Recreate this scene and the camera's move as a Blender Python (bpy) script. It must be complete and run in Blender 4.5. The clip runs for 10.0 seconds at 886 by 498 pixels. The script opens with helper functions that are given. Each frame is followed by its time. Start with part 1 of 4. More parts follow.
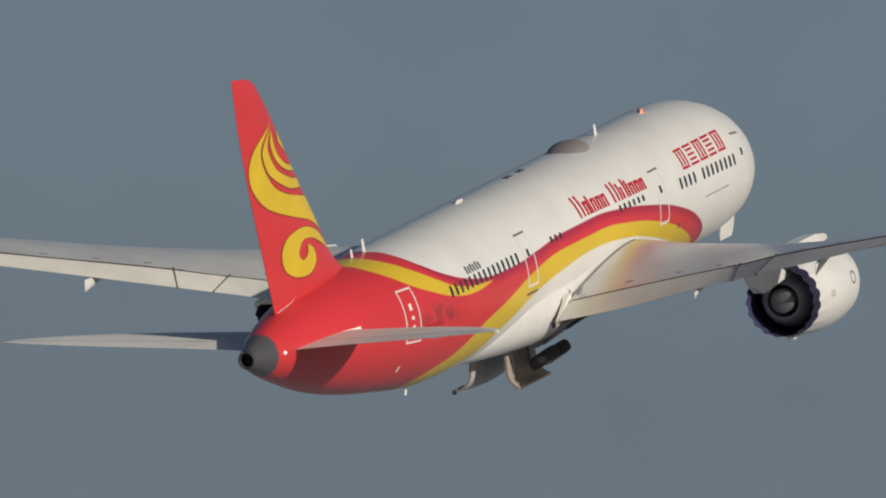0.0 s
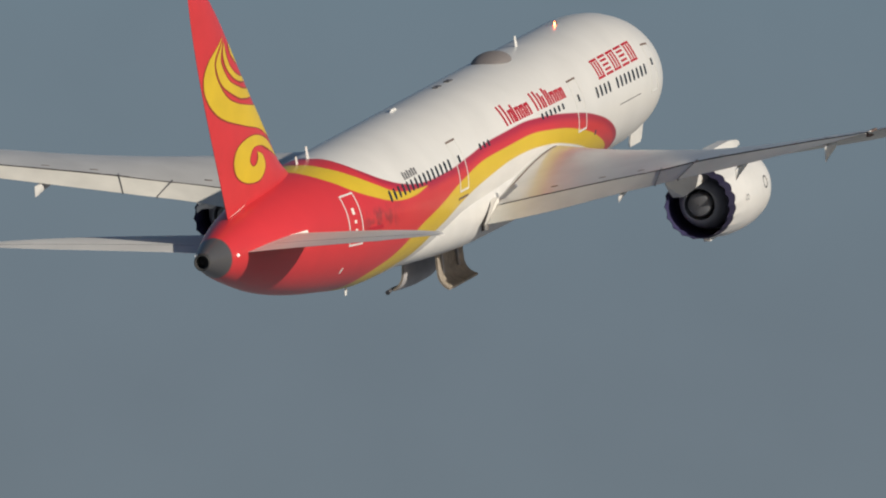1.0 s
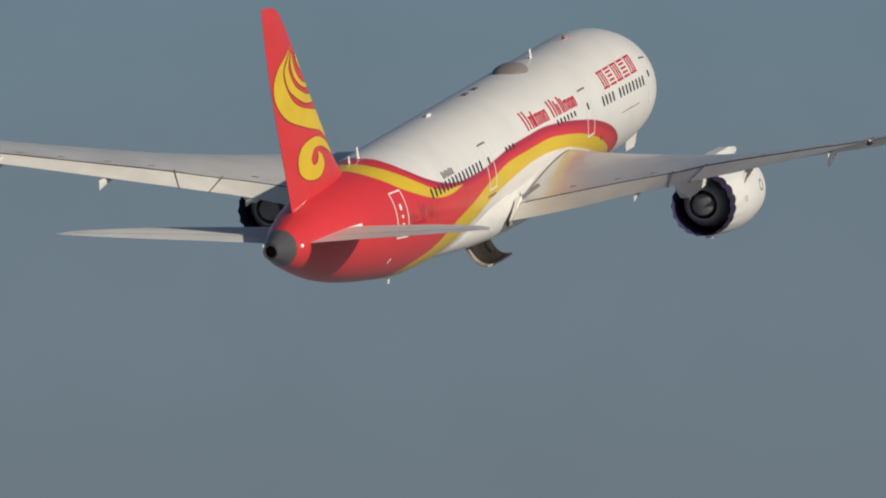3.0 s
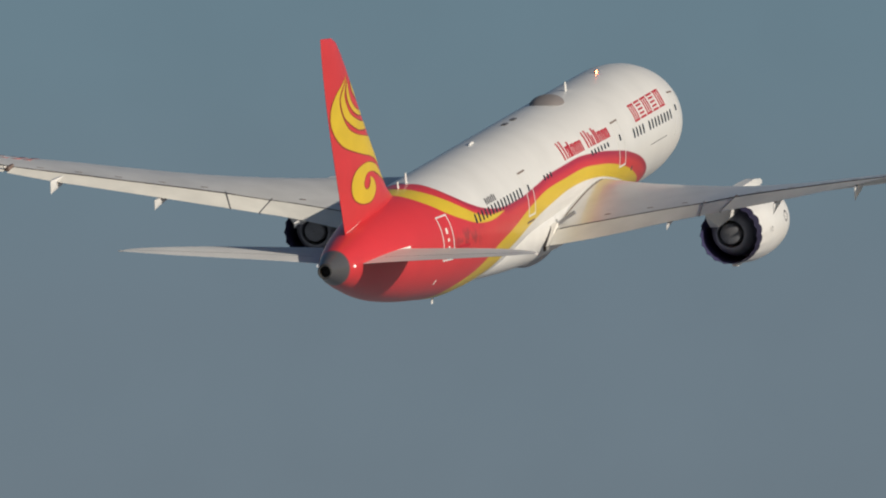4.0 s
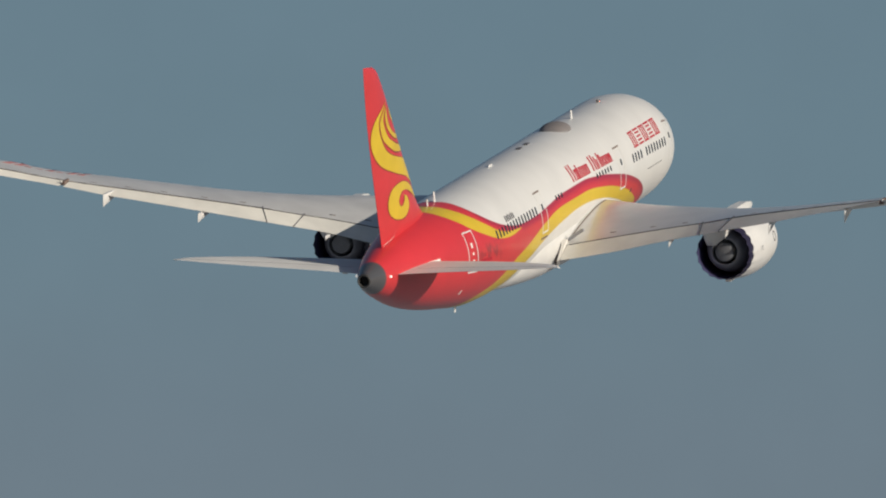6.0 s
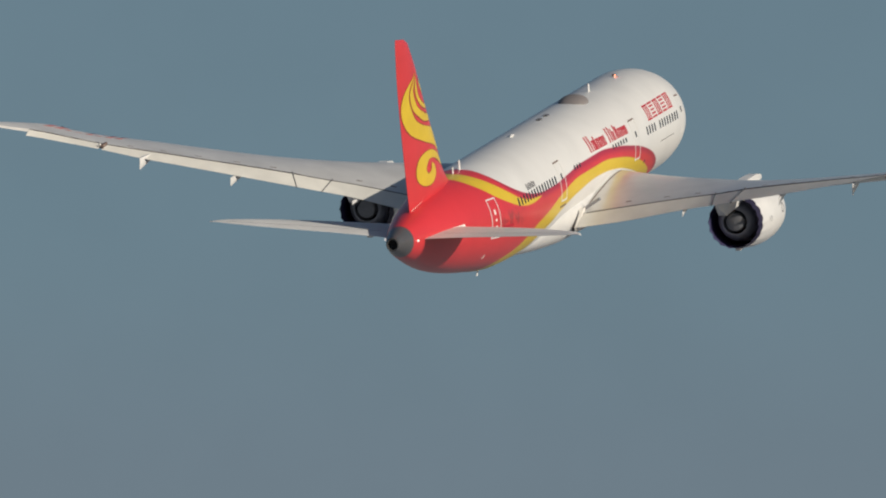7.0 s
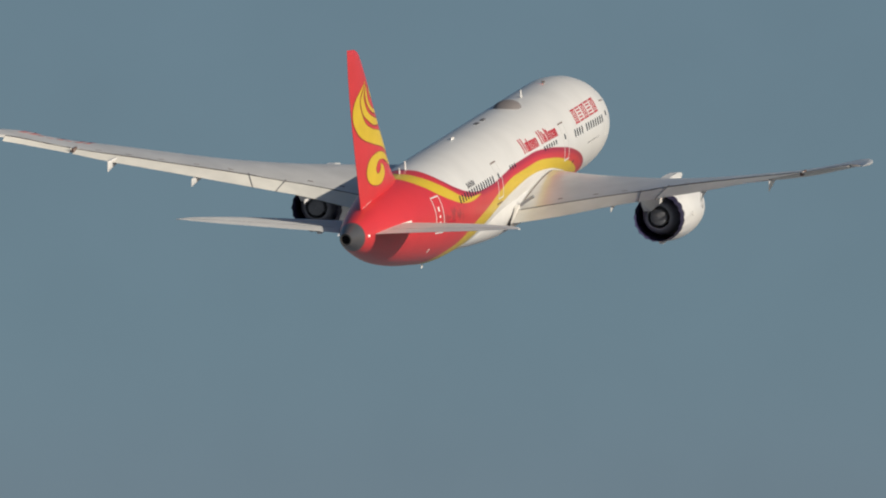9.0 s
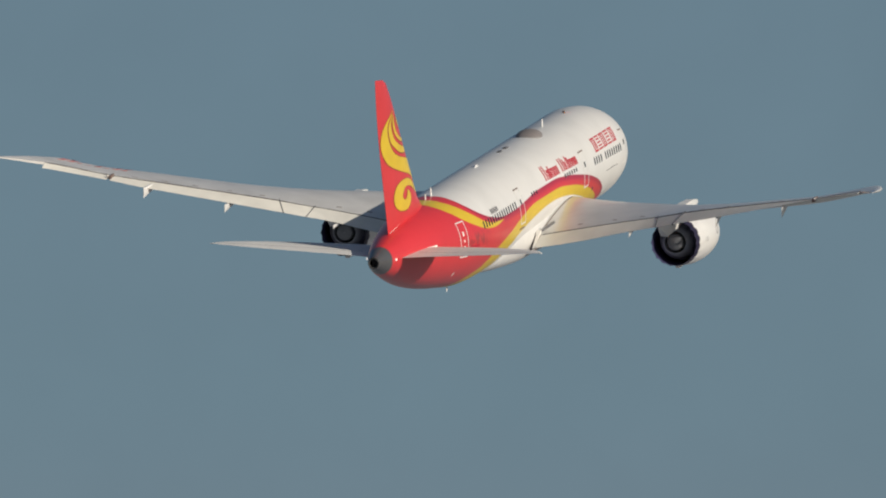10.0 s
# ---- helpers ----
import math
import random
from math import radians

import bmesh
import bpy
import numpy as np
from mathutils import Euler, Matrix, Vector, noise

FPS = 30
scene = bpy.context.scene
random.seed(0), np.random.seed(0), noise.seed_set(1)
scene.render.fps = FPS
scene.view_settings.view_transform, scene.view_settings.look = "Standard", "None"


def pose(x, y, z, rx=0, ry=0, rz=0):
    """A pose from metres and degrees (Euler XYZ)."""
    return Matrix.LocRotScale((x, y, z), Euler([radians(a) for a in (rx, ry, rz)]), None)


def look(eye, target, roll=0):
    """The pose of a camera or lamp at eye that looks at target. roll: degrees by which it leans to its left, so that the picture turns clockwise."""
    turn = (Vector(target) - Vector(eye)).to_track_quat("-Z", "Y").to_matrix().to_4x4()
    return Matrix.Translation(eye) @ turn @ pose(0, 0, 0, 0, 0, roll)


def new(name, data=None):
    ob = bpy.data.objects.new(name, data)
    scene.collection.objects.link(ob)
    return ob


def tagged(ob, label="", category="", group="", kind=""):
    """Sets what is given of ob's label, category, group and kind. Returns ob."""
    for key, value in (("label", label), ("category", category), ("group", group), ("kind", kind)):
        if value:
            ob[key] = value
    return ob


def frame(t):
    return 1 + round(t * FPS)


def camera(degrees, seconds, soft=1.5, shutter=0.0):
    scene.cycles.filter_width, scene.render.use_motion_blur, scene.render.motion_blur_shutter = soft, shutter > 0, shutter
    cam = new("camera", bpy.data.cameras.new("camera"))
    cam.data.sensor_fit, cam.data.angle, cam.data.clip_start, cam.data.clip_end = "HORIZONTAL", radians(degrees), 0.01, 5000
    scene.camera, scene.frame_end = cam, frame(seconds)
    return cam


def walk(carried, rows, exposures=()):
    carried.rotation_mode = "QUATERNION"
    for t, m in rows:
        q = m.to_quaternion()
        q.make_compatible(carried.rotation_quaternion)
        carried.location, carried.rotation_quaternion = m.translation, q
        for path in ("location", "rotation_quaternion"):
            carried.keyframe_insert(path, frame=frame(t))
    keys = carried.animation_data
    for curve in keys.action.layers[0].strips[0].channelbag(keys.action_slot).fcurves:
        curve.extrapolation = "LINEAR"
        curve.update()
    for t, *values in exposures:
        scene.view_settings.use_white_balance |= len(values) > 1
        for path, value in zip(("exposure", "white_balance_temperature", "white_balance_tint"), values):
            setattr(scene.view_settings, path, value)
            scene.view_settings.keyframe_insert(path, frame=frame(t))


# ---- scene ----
cam = camera(1.2743, 10.0, soft=2.0)
walk(cam, [
    (0.0, pose(0, 0, 1.7, 97.0207, -0.8933, -0.0391)),
    (0.5, pose(0, 0, 1.7, 97.0978, -0.3172, -0.4400)),
    (1.0, pose(0, 0, 1.7, 97.0285, 0.0137, -0.8664)),
    (1.5, pose(0, 0, 1.7, 97.0250, 0.7712, -1.1640)),
    (2.0, pose(0, 0, 1.7, 97.1785, 0.8153, -1.5216)),
    (2.2, pose(0, 0, 1.7, 97.2030, 0.6830, -1.6918)),
    (3.3, pose(0, 0, 1.7, 97.3203, 0.4502, -2.4653)),
    (3.5, pose(0, 0, 1.7, 97.3513, 0.3144, -2.6130)),
    (4.0, pose(0, 0, 1.7, 97.4271, 0.0538, -2.9477)),
    (4.5, pose(0, 0, 1.7, 97.4978, -0.2437, -3.3082)),
    (5.0, pose(0, 0, 1.7, 97.5642, -0.1301, -3.6700)),
    (5.5, pose(0, 0, 1.7, 97.5954, 0.1019, -3.8853)),
    (5.7, pose(0, 0, 1.7, 97.6232, 0.1465, -3.9931)),
    (6.8, pose(0, 0, 1.7, 97.6775, -0.3004, -4.6418)),
    (7.0, pose(0, 0, 1.7, 97.6874, -0.4747, -4.7388)),
    (7.5, pose(0, 0, 1.7, 97.7678, -0.4040, -5.0356)),
    (8.0, pose(0, 0, 1.7, 97.7848, -0.2388, -5.2971)),
    (8.5, pose(0, 0, 1.7, 97.7961, 0.0120, -5.5311)),
    (9.0, pose(0, 0, 1.7, 97.8413, 0.2374, -5.7350)),
    (9.5, pose(0, 0, 1.7, 97.8710, 0.1827, -5.9343)),
    (10.0, pose(0, 0, 1.7, 97.9480, 0.2337, -6.1640)),
], exposures=[(0, -0.04), (0.5, -0.02), (1.0, 0.08), (1.5, 0.2), (2, 0.12), (3.5, 0.07), (5, 0.11), (7.5, 0.15), (10, 0.19)])

# ---- world, sun, exposure ----
SUN_AZ, SUN_EL = 127.0, 18.0          # clockwise from +y, above the horizon
world = bpy.data.worlds.new("sky")
scene.world = world
world.use_nodes = True
wn, wl = world.node_tree.nodes, world.node_tree.links
sky = wn.new("ShaderNodeTexSky")
sky.sky_type = "NISHITA"
sky.sun_disc = False
sky.sun_elevation, sky.sun_rotation = radians(SUN_EL), radians(SUN_AZ)
sky.air_density, sky.dust_density, sky.ozone_density = 1.0, 1.0, 2.0
wn["Background"].inputs["Strength"].default_value = 0.0575
# the haze near the horizon is greyer and warmer than the sky above it
way = wn.new("ShaderNodeTexCoord")
split = wn.new("ShaderNodeSeparateXYZ")
wl.new(way.outputs["Generated"], split.inputs[0])
height = wn.new("ShaderNodeMapRange")
height.inputs["From Min"].default_value, height.inputs["From Max"].default_value = math.sin(radians(6.8)), math.sin(radians(7.85))
wl.new(split.outputs["Z"], height.inputs["Value"])
layers = wn.new("ShaderNodeValToRGB")
layers.color_ramp.interpolation = "EASE"
layers.color_ramp.elements[0].color = (0.82, 0.72, 0.74, 1)
layers.color_ramp.elements[1].position, layers.color_ramp.elements[1].color = 0.95, (0.83, 0.86, 0.87, 1)
mid = layers.color_ramp.elements.new(0.45)
mid.color = (0.865, 0.79, 0.805, 1)
wl.new(height.outputs[0], layers.inputs["Fac"])
haze = wn.new("ShaderNodeVectorMath")
haze.operation = "MULTIPLY"
wl.new(sky.outputs[0], haze.inputs[0])
uneven = wn.new("ShaderNodeTexNoise")             # faint unevenness of the haze
uneven.inputs["Scale"].default_value, uneven.inputs["Detail"].default_value = 260.0, 4.0
wl.new(way.outputs["Generated"], uneven.inputs["Vector"])
faint = wn.new("ShaderNodeMapRange")
faint.inputs["To Min"].default_value, faint.inputs["To Max"].default_value = 0.95, 1.05
wl.new(uneven.outputs["Fac"], faint.inputs["Value"])
veil = wn.new("ShaderNodeVectorMath")
veil.operation = "SCALE"
wl.new(layers.outputs["Color"], veil.inputs[0])
wl.new(faint.outputs[0], veil.inputs["Scale"])
wl.new(veil.outputs[0], haze.inputs[1])
wl.new(haze.outputs[0], wn["Background"].inputs["Color"])

sun_data = bpy.data.lights.new("sun", "SUN")
sun_data.energy, sun_data.angle, sun_data.color = 3.5, radians(0.6), (1.0, 0.91, 0.78)
sun = new("sun", sun_data)
sun_dir = Vector((math.sin(radians(SUN_AZ)) * math.cos(radians(SUN_EL)),
                  math.cos(radians(SUN_AZ)) * math.cos(radians(SUN_EL)), math.sin(radians(SUN_EL))))
sun.matrix_world = look((0, 0, 60), Vector((0, 0, 60)) - sun_dir)


# ---- materials ----
def node(tree, kind, **values):
    n = tree.nodes.new(kind)
    for key, value in values.items():
        n.inputs[int(key[1:])].default_value = value
    return n


def surface(name, color, rough=0.4, metal=0.0, coat=0.0, spread=0.05, scale=0.8, fine=25.0, bump=0.0):
    """Painted or metal surface with slow soiling and a fine grain, in metres."""
    m = bpy.data.materials.new(name)
    m.use_nodes = True
    t = m.node_tree
    b = t.nodes["Principled BSDF"]
    co = t.nodes.new("ShaderNodeTexCoord")
    big = t.nodes.new("ShaderNodeTexNoise")
    big.inputs["Scale"].default_value, big.inputs["Detail"].default_value = scale, 5
    small = t.nodes.new("ShaderNodeTexNoise")
    small.inputs["Scale"].default_value, small.inputs["Detail"].default_value = fine, 3
    t.links.new(co.outputs["Object"], big.inputs["Vector"])
    t.links.new(co.outputs["Object"], small.inputs["Vector"])
    add = t.nodes.new("ShaderNodeMath")
    add.operation = "MULTIPLY_ADD"
    add.inputs[1].default_value = 0.35
    t.links.new(small.outputs["Fac"], add.inputs[0])
    t.links.new(big.outputs["Fac"], add.inputs[2])
    ramp = t.nodes.new("ShaderNodeMapRange")
    ramp.inputs["From Min"].default_value, ramp.inputs["From Max"].default_value = 0.4, 0.95
    ramp.inputs["To Min"].default_value, ramp.inputs["To Max"].default_value = 1 - 2 * spread, 1 + spread
    t.links.new(add.outputs[0], ramp.inputs["Value"])
    mul = t.nodes.new("ShaderNodeVectorMath")
    mul.operation = "SCALE"
    mul.inputs[0].default_value = color
    t.links.new(ramp.outputs[0], mul.inputs["Scale"])
    t.links.new(mul.outputs[0], b.inputs["Base Color"])
    b.inputs["Roughness"].default_value, b.inputs["Metallic"].default_value = rough, metal
    b.inputs["Coat Weight"].default_value, b.inputs["Coat Roughness"].default_value = coat, 0.15
    if bump:
        bp = t.nodes.new("ShaderNodeBump")
        bp.inputs["Strength"].default_value, bp.inputs["Distance"].default_value = bump, 0.02
        t.links.new(add.outputs[0], bp.inputs["Height"])
        t.links.new(bp.outputs[0], b.inputs["Normal"])
    return m


RED, YELLOW, WHITE = (0.60, 0.034, 0.040), (0.66, 0.465, 0.022), (0.71, 0.705, 0.685)
CRIMSON = (0.38, 0.018, 0.045)
GREY_METAL = (0.075, 0.075, 0.08)

red_paint = surface("red_paint", RED, 0.38, coat=0.25)
yellow_paint = surface("yellow_paint", YELLOW, 0.38, coat=0.25)
white_paint = surface("white_paint", WHITE, 0.38, coat=0.25)
line_paint = surface("line_paint", (0.80, 0.77, 0.72), 0.5)
wing_grey = surface("wing_grey", (0.62, 0.61, 0.59), 0.30, coat=0.35, spread=0.09, scale=0.5)
stab_grey = surface("stab_grey", (0.74, 0.73, 0.70), 0.45, coat=0.1, spread=0.06, scale=0.5)
flap_grey = surface("flap_grey", (0.70, 0.68, 0.62), 0.42, spread=0.06, scale=0.9)
dark_gap = surface("dark_gap", (0.035, 0.03, 0.03), 0.8)
window_dark = surface("window_dark", (0.03, 0.035, 0.04), 0.15)
title_red = surface("title_red", (0.42, 0.012, 0.03), 0.5)
faded_red = surface("faded_red", (0.42, 0.17, 0.17), 0.6)
mark_brown = surface("mark_brown", (0.17, 0.12, 0.10), 0.6)
mark_grey = surface("mark_grey", (0.10, 0.10, 0.11), 0.6)
navy_paint = surface("navy_paint", (0.011, 0.008, 0.034), 0.65)
# the nozzle's navy, lightened for the inner wall to offset the shade inside
navy_lifted = surface("navy_lifted", (0.05, 0.047, 0.13), 0.6, spread=0.1)
duct_dark = surface("duct_dark", (0.56, 0.58, 0.66), 0.5, spread=0.1)
core_grey = surface("core_grey", (0.34, 0.36, 0.40), 0.5, spread=0.12, scale=2)
core_metal = surface("core_metal", (0.21, 0.22, 0.24), 0.5, metal=0.3, spread=0.12, scale=2)
lip_metal = surface("lip_metal", (0.75, 0.75, 0.76), 0.2, metal=1.0)
dome_grey = surface("dome_grey", (0.21, 0.19, 0.185), 0.6, spread=0.1)
tyre_rubber = surface("tyre_rubber", (0.035, 0.033, 0.04), 0.85, bump=0.3)
gear_metal = surface("gear_metal", (0.35, 0.35, 0.37), 0.5, metal=0.3)
bay_dark = surface("bay_dark", (0.06, 0.06, 0.06), 0.7)
door_inside = surface("door_inside", (0.40, 0.345, 0.28), 0.7, spread=0.2, scale=3)
belly_grey = surface("belly_grey", (0.42, 0.41, 0.42), 0.5, spread=0.1, scale=2)
# pale blue-grey chosen so the unseen ground throws fill light on undersides
bounce_pale = surface("bounce_pale", (0.36, 0.38, 0.41), 0.95, spread=0.4, scale=0.02, fine=0.6)


def glow(name, color, strength):
    m = bpy.data.materials.new(name)
    m.use_nodes = True
    b = m.node_tree.nodes["Principled BSDF"]
    b.inputs["Base Color"].default_value = (*color, 1)
    b.inputs["Emission Color"].default_value = (*color, 1)
    b.inputs["Emission Strength"].default_value = strength
    return m


tail_glow = glow("tail_glow", (1.0, 0.93, 0.85), 0.5)
beacon_glow = glow("beacon_glow", (1.0, 0.10, 0.03), 70.0)

FUS_LEN = 62.45                         # body stations run from -2.4 at the nose to this at the tail
BODY_PITCH = 1.031                      # body stations to the metre


def livery():
    """White body with the red and yellow waves: each wave edge is an angle from the crown, along the length."""
    m = surface("livery", (1, 1, 1), 0.36, coat=0.25, spread=0.04, scale=0.45)
    t = m.node_tree
    uv = t.nodes.new("ShaderNodeUVMap")
    sep = t.nodes.new("ShaderNodeSeparateXYZ")
    t.links.new(uv.outputs[0], sep.inputs[0])
    along, around = sep.outputs[0], sep.outputs[1]

    below = {}                          # how far below each edge, in the order they are drawn

    def edge(points):
        n = t.nodes.new("ShaderNodeFloatCurve")
        n.mapping.use_clip = False
        cv = n.mapping.curves[0]
        points = sorted(points)
        pts = [((s + 2.4) / (FUS_LEN + 2.4), a / 200.0) for s, a in points]
        cv.points[0].location, cv.points[1].location = pts[0], pts[-1]
        for p in pts[1:-1]:
            cv.points.new(*p)
        for p in cv.points:
            p.handle_type = "AUTO_CLAMPED"
        n.mapping.update()
        t.links.new(along, n.inputs["Value"])
        d = t.nodes.new("ShaderNodeMath")
        d.operation = "SUBTRACT"
        t.links.new(around, d.inputs[0])
        t.links.new(n.outputs[0], d.inputs[1])
        r = t.nodes.new("ShaderNodeMapRange")
        r.inputs["From Min"].default_value, r.inputs["From Max"].default_value = -0.003, 0.003
        t.links.new(d.outputs[0], r.inputs["Value"])
        below[len(below)] = d.outputs[0]
        return r.outputs[0]

    def mix(fac, a, b):
        n = t.nodes.new("ShaderNodeMix")
        n.data_type = "RGBA"
        t.links.new(fac, n.inputs["Factor"])
        for sock, v in ((n.inputs[6], a), (n.inputs[7], b)):
            if isinstance(v, tuple):
                sock.default_value = (*v, 1)
            else:
                t.links.new(v, sock)
        return n.outputs[2]

    red_top = edge([(-2.4, 199), (7.3, 190), (8.35, 140), (10.5, 112), (14.1, 92), (17.7, 81), (21.2, 73.5), (24.9, 69.5), (28.7, 69.5), (32.8, 73),
                    (35.6, 75.3), (38.4, 74.8), (40.5, 71.8), (41.8, 68), (43.3, 61), (45.2, 45), (46.2, 26), (46.7, 2), (47.2, -4), (62.45, -6)])
    red_low = edge([(-2.4, 199), (7.8, 192), (9.5, 140), (13.0, 113), (16.3, 98), (20.2, 87), (24.7, 81), (29.4, 81), (33.7, 87), (37.3, 98.5),
                    (40.4, 108.5), (41.6, 116), (43.3, 127), (44.5, 133), (45.5, 143), (46.3, 165), (47.0, 196), (62.45, 199)])
    yel_low = edge([(-2.4, 199), (9.2, 196), (11.4, 138), (14.1, 121), (17.7, 106), (21, 97), (25.7, 92.5), (29.6, 96), (33.3, 103.5), (36.5, 118),
                    (37.4, 122.5), (38.5, 132), (39.4, 139), (41.2, 146), (42.4, 156), (43.4, 180), (44.2, 196), (62.45, 199)])
    y2_top = edge([(-2.4, 79), (38.7, 78), (39.4, 77.3), (41.8, 74.3), (43.3, 69.7), (44.7, 61), (46.2, 48), (47.5, 30.5), (48.1, 17), (48.4, 3), (48.8, -3), (62.45, -6)])
    y2_low = edge([(-2.4, 77), (38.6, 77.5), (39.4, 78.6), (40.9, 80.3), (42.4, 79.5), (44.3, 75), (45.4, 70.5), (47.3, 60), (48.9, 42.7), (49.8, 27), (50.2, 12), (50.5, -2), (62.45, -6)])
    cone = t.nodes.new("ShaderNodeMapRange")
    cone.inputs["From Min"].default_value, cone.inputs["From Max"].default_value = (60.7 + 2.4) / (FUS_LEN + 2.4), (60.8 + 2.4) / (FUS_LEN + 2.4)
    t.links.new(along, cone.inputs["Value"])
    rim = t.nodes.new("ShaderNodeMapRange")         # the wave is crimson along its upper edge
    rim.interpolation_type = "SMOOTHSTEP"
    rim.inputs["From Min"].default_value, rim.inputs["From Max"].default_value = 0.008, 0.045
    t.links.new(below[0], rim.inputs["Value"])
    ahead = t.nodes.new("ShaderNodeMapRange")
    ahead.inputs["From Min"].default_value, ahead.inputs["From Max"].default_value = (46.3 + 2.4) / (FUS_LEN + 2.4), (48.0 + 2.4) / (FUS_LEN + 2.4)
    t.links.new(along, ahead.inputs["Value"])
    wave_red = mix(ahead.outputs[0], mix(rim.outputs[0], CRIMSON, RED), RED)
    c = mix(red_top, WHITE, wave_red)
    c = mix(y2_top, c, YELLOW)
    c = mix(y2_low, c, RED)
    # ahead of the upper yellow band's tip the plain white and red order holds
    fore = t.nodes.new("ShaderNodeMapRange")
    fore.inputs["From Min"].default_value, fore.inputs["From Max"].default_value = (38.9 + 2.4) / (FUS_LEN + 2.4), (39.0 + 2.4) / (FUS_LEN + 2.4)
    t.links.new(along, fore.inputs["Value"])
    c = mix(fore.outputs[0], mix(red_top, WHITE, wave_red), c)
    c = mix(red_low, c, YELLOW)
    c = mix(yel_low, c, WHITE)
    c = mix(cone.outputs[0], c, GREY_METAL)
    # sooty smears on the tail's side, aft of the rear cabin
    def ramp(src, lo, hi):
        n = t.nodes.new("ShaderNodeMapRange")
        n.interpolation_type = "SMOOTHSTEP"
        n.inputs["From Min"].default_value, n.inputs["From Max"].default_value = lo, hi
        t.links.new(src, n.inputs["Value"])
        return n.outputs[0]

    def times(p, q):
        n = t.nodes.new("ShaderNodeMath")
        n.operation = "MULTIPLY"
        for sock, v in zip(n.inputs, (p, q)):
            if isinstance(v, float):
                sock.default_value = v
            else:
                t.links.new(v, sock)
        return n.outputs[0]

    soot = t.nodes.new("ShaderNodeTexNoise")
    soot.inputs["Scale"].default_value, soot.inputs["Detail"].default_value = 1.3, 6
    co = t.nodes.new("ShaderNodeTexCoord")
    t.links.new(co.outputs["Object"], soot.inputs["Vector"])
    unit = lambda s: (s + 2.4) / (FUS_LEN + 2.4)
    smear = times(times(ramp(along, unit(42.5), unit(44.5)), ramp(along, unit(49.0), unit(46.5))), times(ramp(around, 0.37, 0.41), ramp(around, 0.51, 0.45)))
    smear = times(times(smear, ramp(soot.outputs["Fac"], 0.42, 0.62)), 0.6)
    c = mix(smear, c, (0.10, 0.03, 0.035))
    for n in t.nodes:
        if n.bl_idname == "ShaderNodeVectorMath":
            t.links.new(c, n.inputs[0])
    return m


livery_paint = livery()


# ---- building helpers ----
def at(x, s, z):
    """A place on the aircraft: metres to starboard, aft of the nose and above the body's axis."""
    return Vector((x, 31.0 - s, z))


def ks(s):
    """Metres aft of the nose of a body station."""
    return 62.4 - (62.4 - s) / BODY_PITCH


def part(name, bm, material, parent, label="", smooth=True):
    me = bpy.data.meshes.new(name)
    bm.normal_update()
    for e in bm.edges:
        if len(e.link_faces) == 2 and e.calc_face_angle(0.0) > 0.75:
            e.smooth = False
    bm.to_mesh(me)
    bm.free()
    return part_of(name, me, material, parent, label, smooth)


def part_of(name, me, material, parent, label="", smooth=True):
    for mat in (material if isinstance(material, (list, tuple)) else [material]):
        me.materials.append(mat)
    if smooth:
        me.polygons.foreach_set("use_smooth", [True] * len(me.polygons))
    ob = new(name, me)
    ob.parent = parent
    if label:
        tagged(ob, label)
    return ob


def curve(points):
    """A smooth function through (position, value) pairs, without overshoot."""
    xs, ys = np.array([p[0] for p in points], float), np.array([p[1] for p in points], float)
    h, d = np.diff(xs), np.diff(ys) / np.diff(xs)
    m = np.zeros(len(xs))
    m[0], m[-1] = d[0], d[-1]
    for i in range(1, len(xs) - 1):
        if d[i - 1] * d[i] > 0:
            w1, w2 = 2 * h[i] + h[i - 1], h[i] + 2 * h[i - 1]
            m[i] = (w1 + w2) / (w1 / d[i - 1] + w2 / d[i])

    def value(x):
        x = min(max(x, xs[0]), xs[-1])
        i = min(int(np.searchsorted(xs, x, side="right")) - 1, len(h) - 1)
        u = (x - xs[i]) / h[i]
        return float((1 + 2 * u) * (1 - u) ** 2 * ys[i] + u * (1 - u) ** 2 * h[i] * m[i]
                     + u * u * (3 - 2 * u) * ys[i + 1] + u * u * (u - 1) * h[i] * m[i + 1])
    return value


def skin(bm, rings, closed=True, caps=(True, True)):
    """Faces between rings of places."""
    vs = [[bm.verts.new(p) for p in ring] for ring in rings]
    n = len(rings[0])
    for a, b in zip(vs, vs[1:]):
        for i in range(n if closed else n - 1):
            j = (i + 1) % n
            bm.faces.new((a[i], a[j], b[j], b[i]))
    if closed and caps[0]:
        bm.faces.new(vs[0])
    if closed and caps[1]:
        bm.faces.new(vs[-1])
    return vs


def outward(bm):
    bmesh.ops.recalc_face_normals(bm, faces=bm.faces)
    return bm


# ---- ground ----
# never in view: added as a pale reflector below the aircraft
bm = bmesh.new()
bmesh.ops.create_circle(bm, cap_ends=True, segments=96, radius=30000)
ground = part("ground", bm, bounce_pale, None, smooth=False)
tagged(ground, "flat unseen ground reaching the horizon, pale grey to bounce light upwards", "ground", kind="structure")

# ---- aircraft ----
airliner = new("airliner")
tagged(airliner, "white twin-engine airliner climbing away, red and yellow waves on its tail", "airliner")

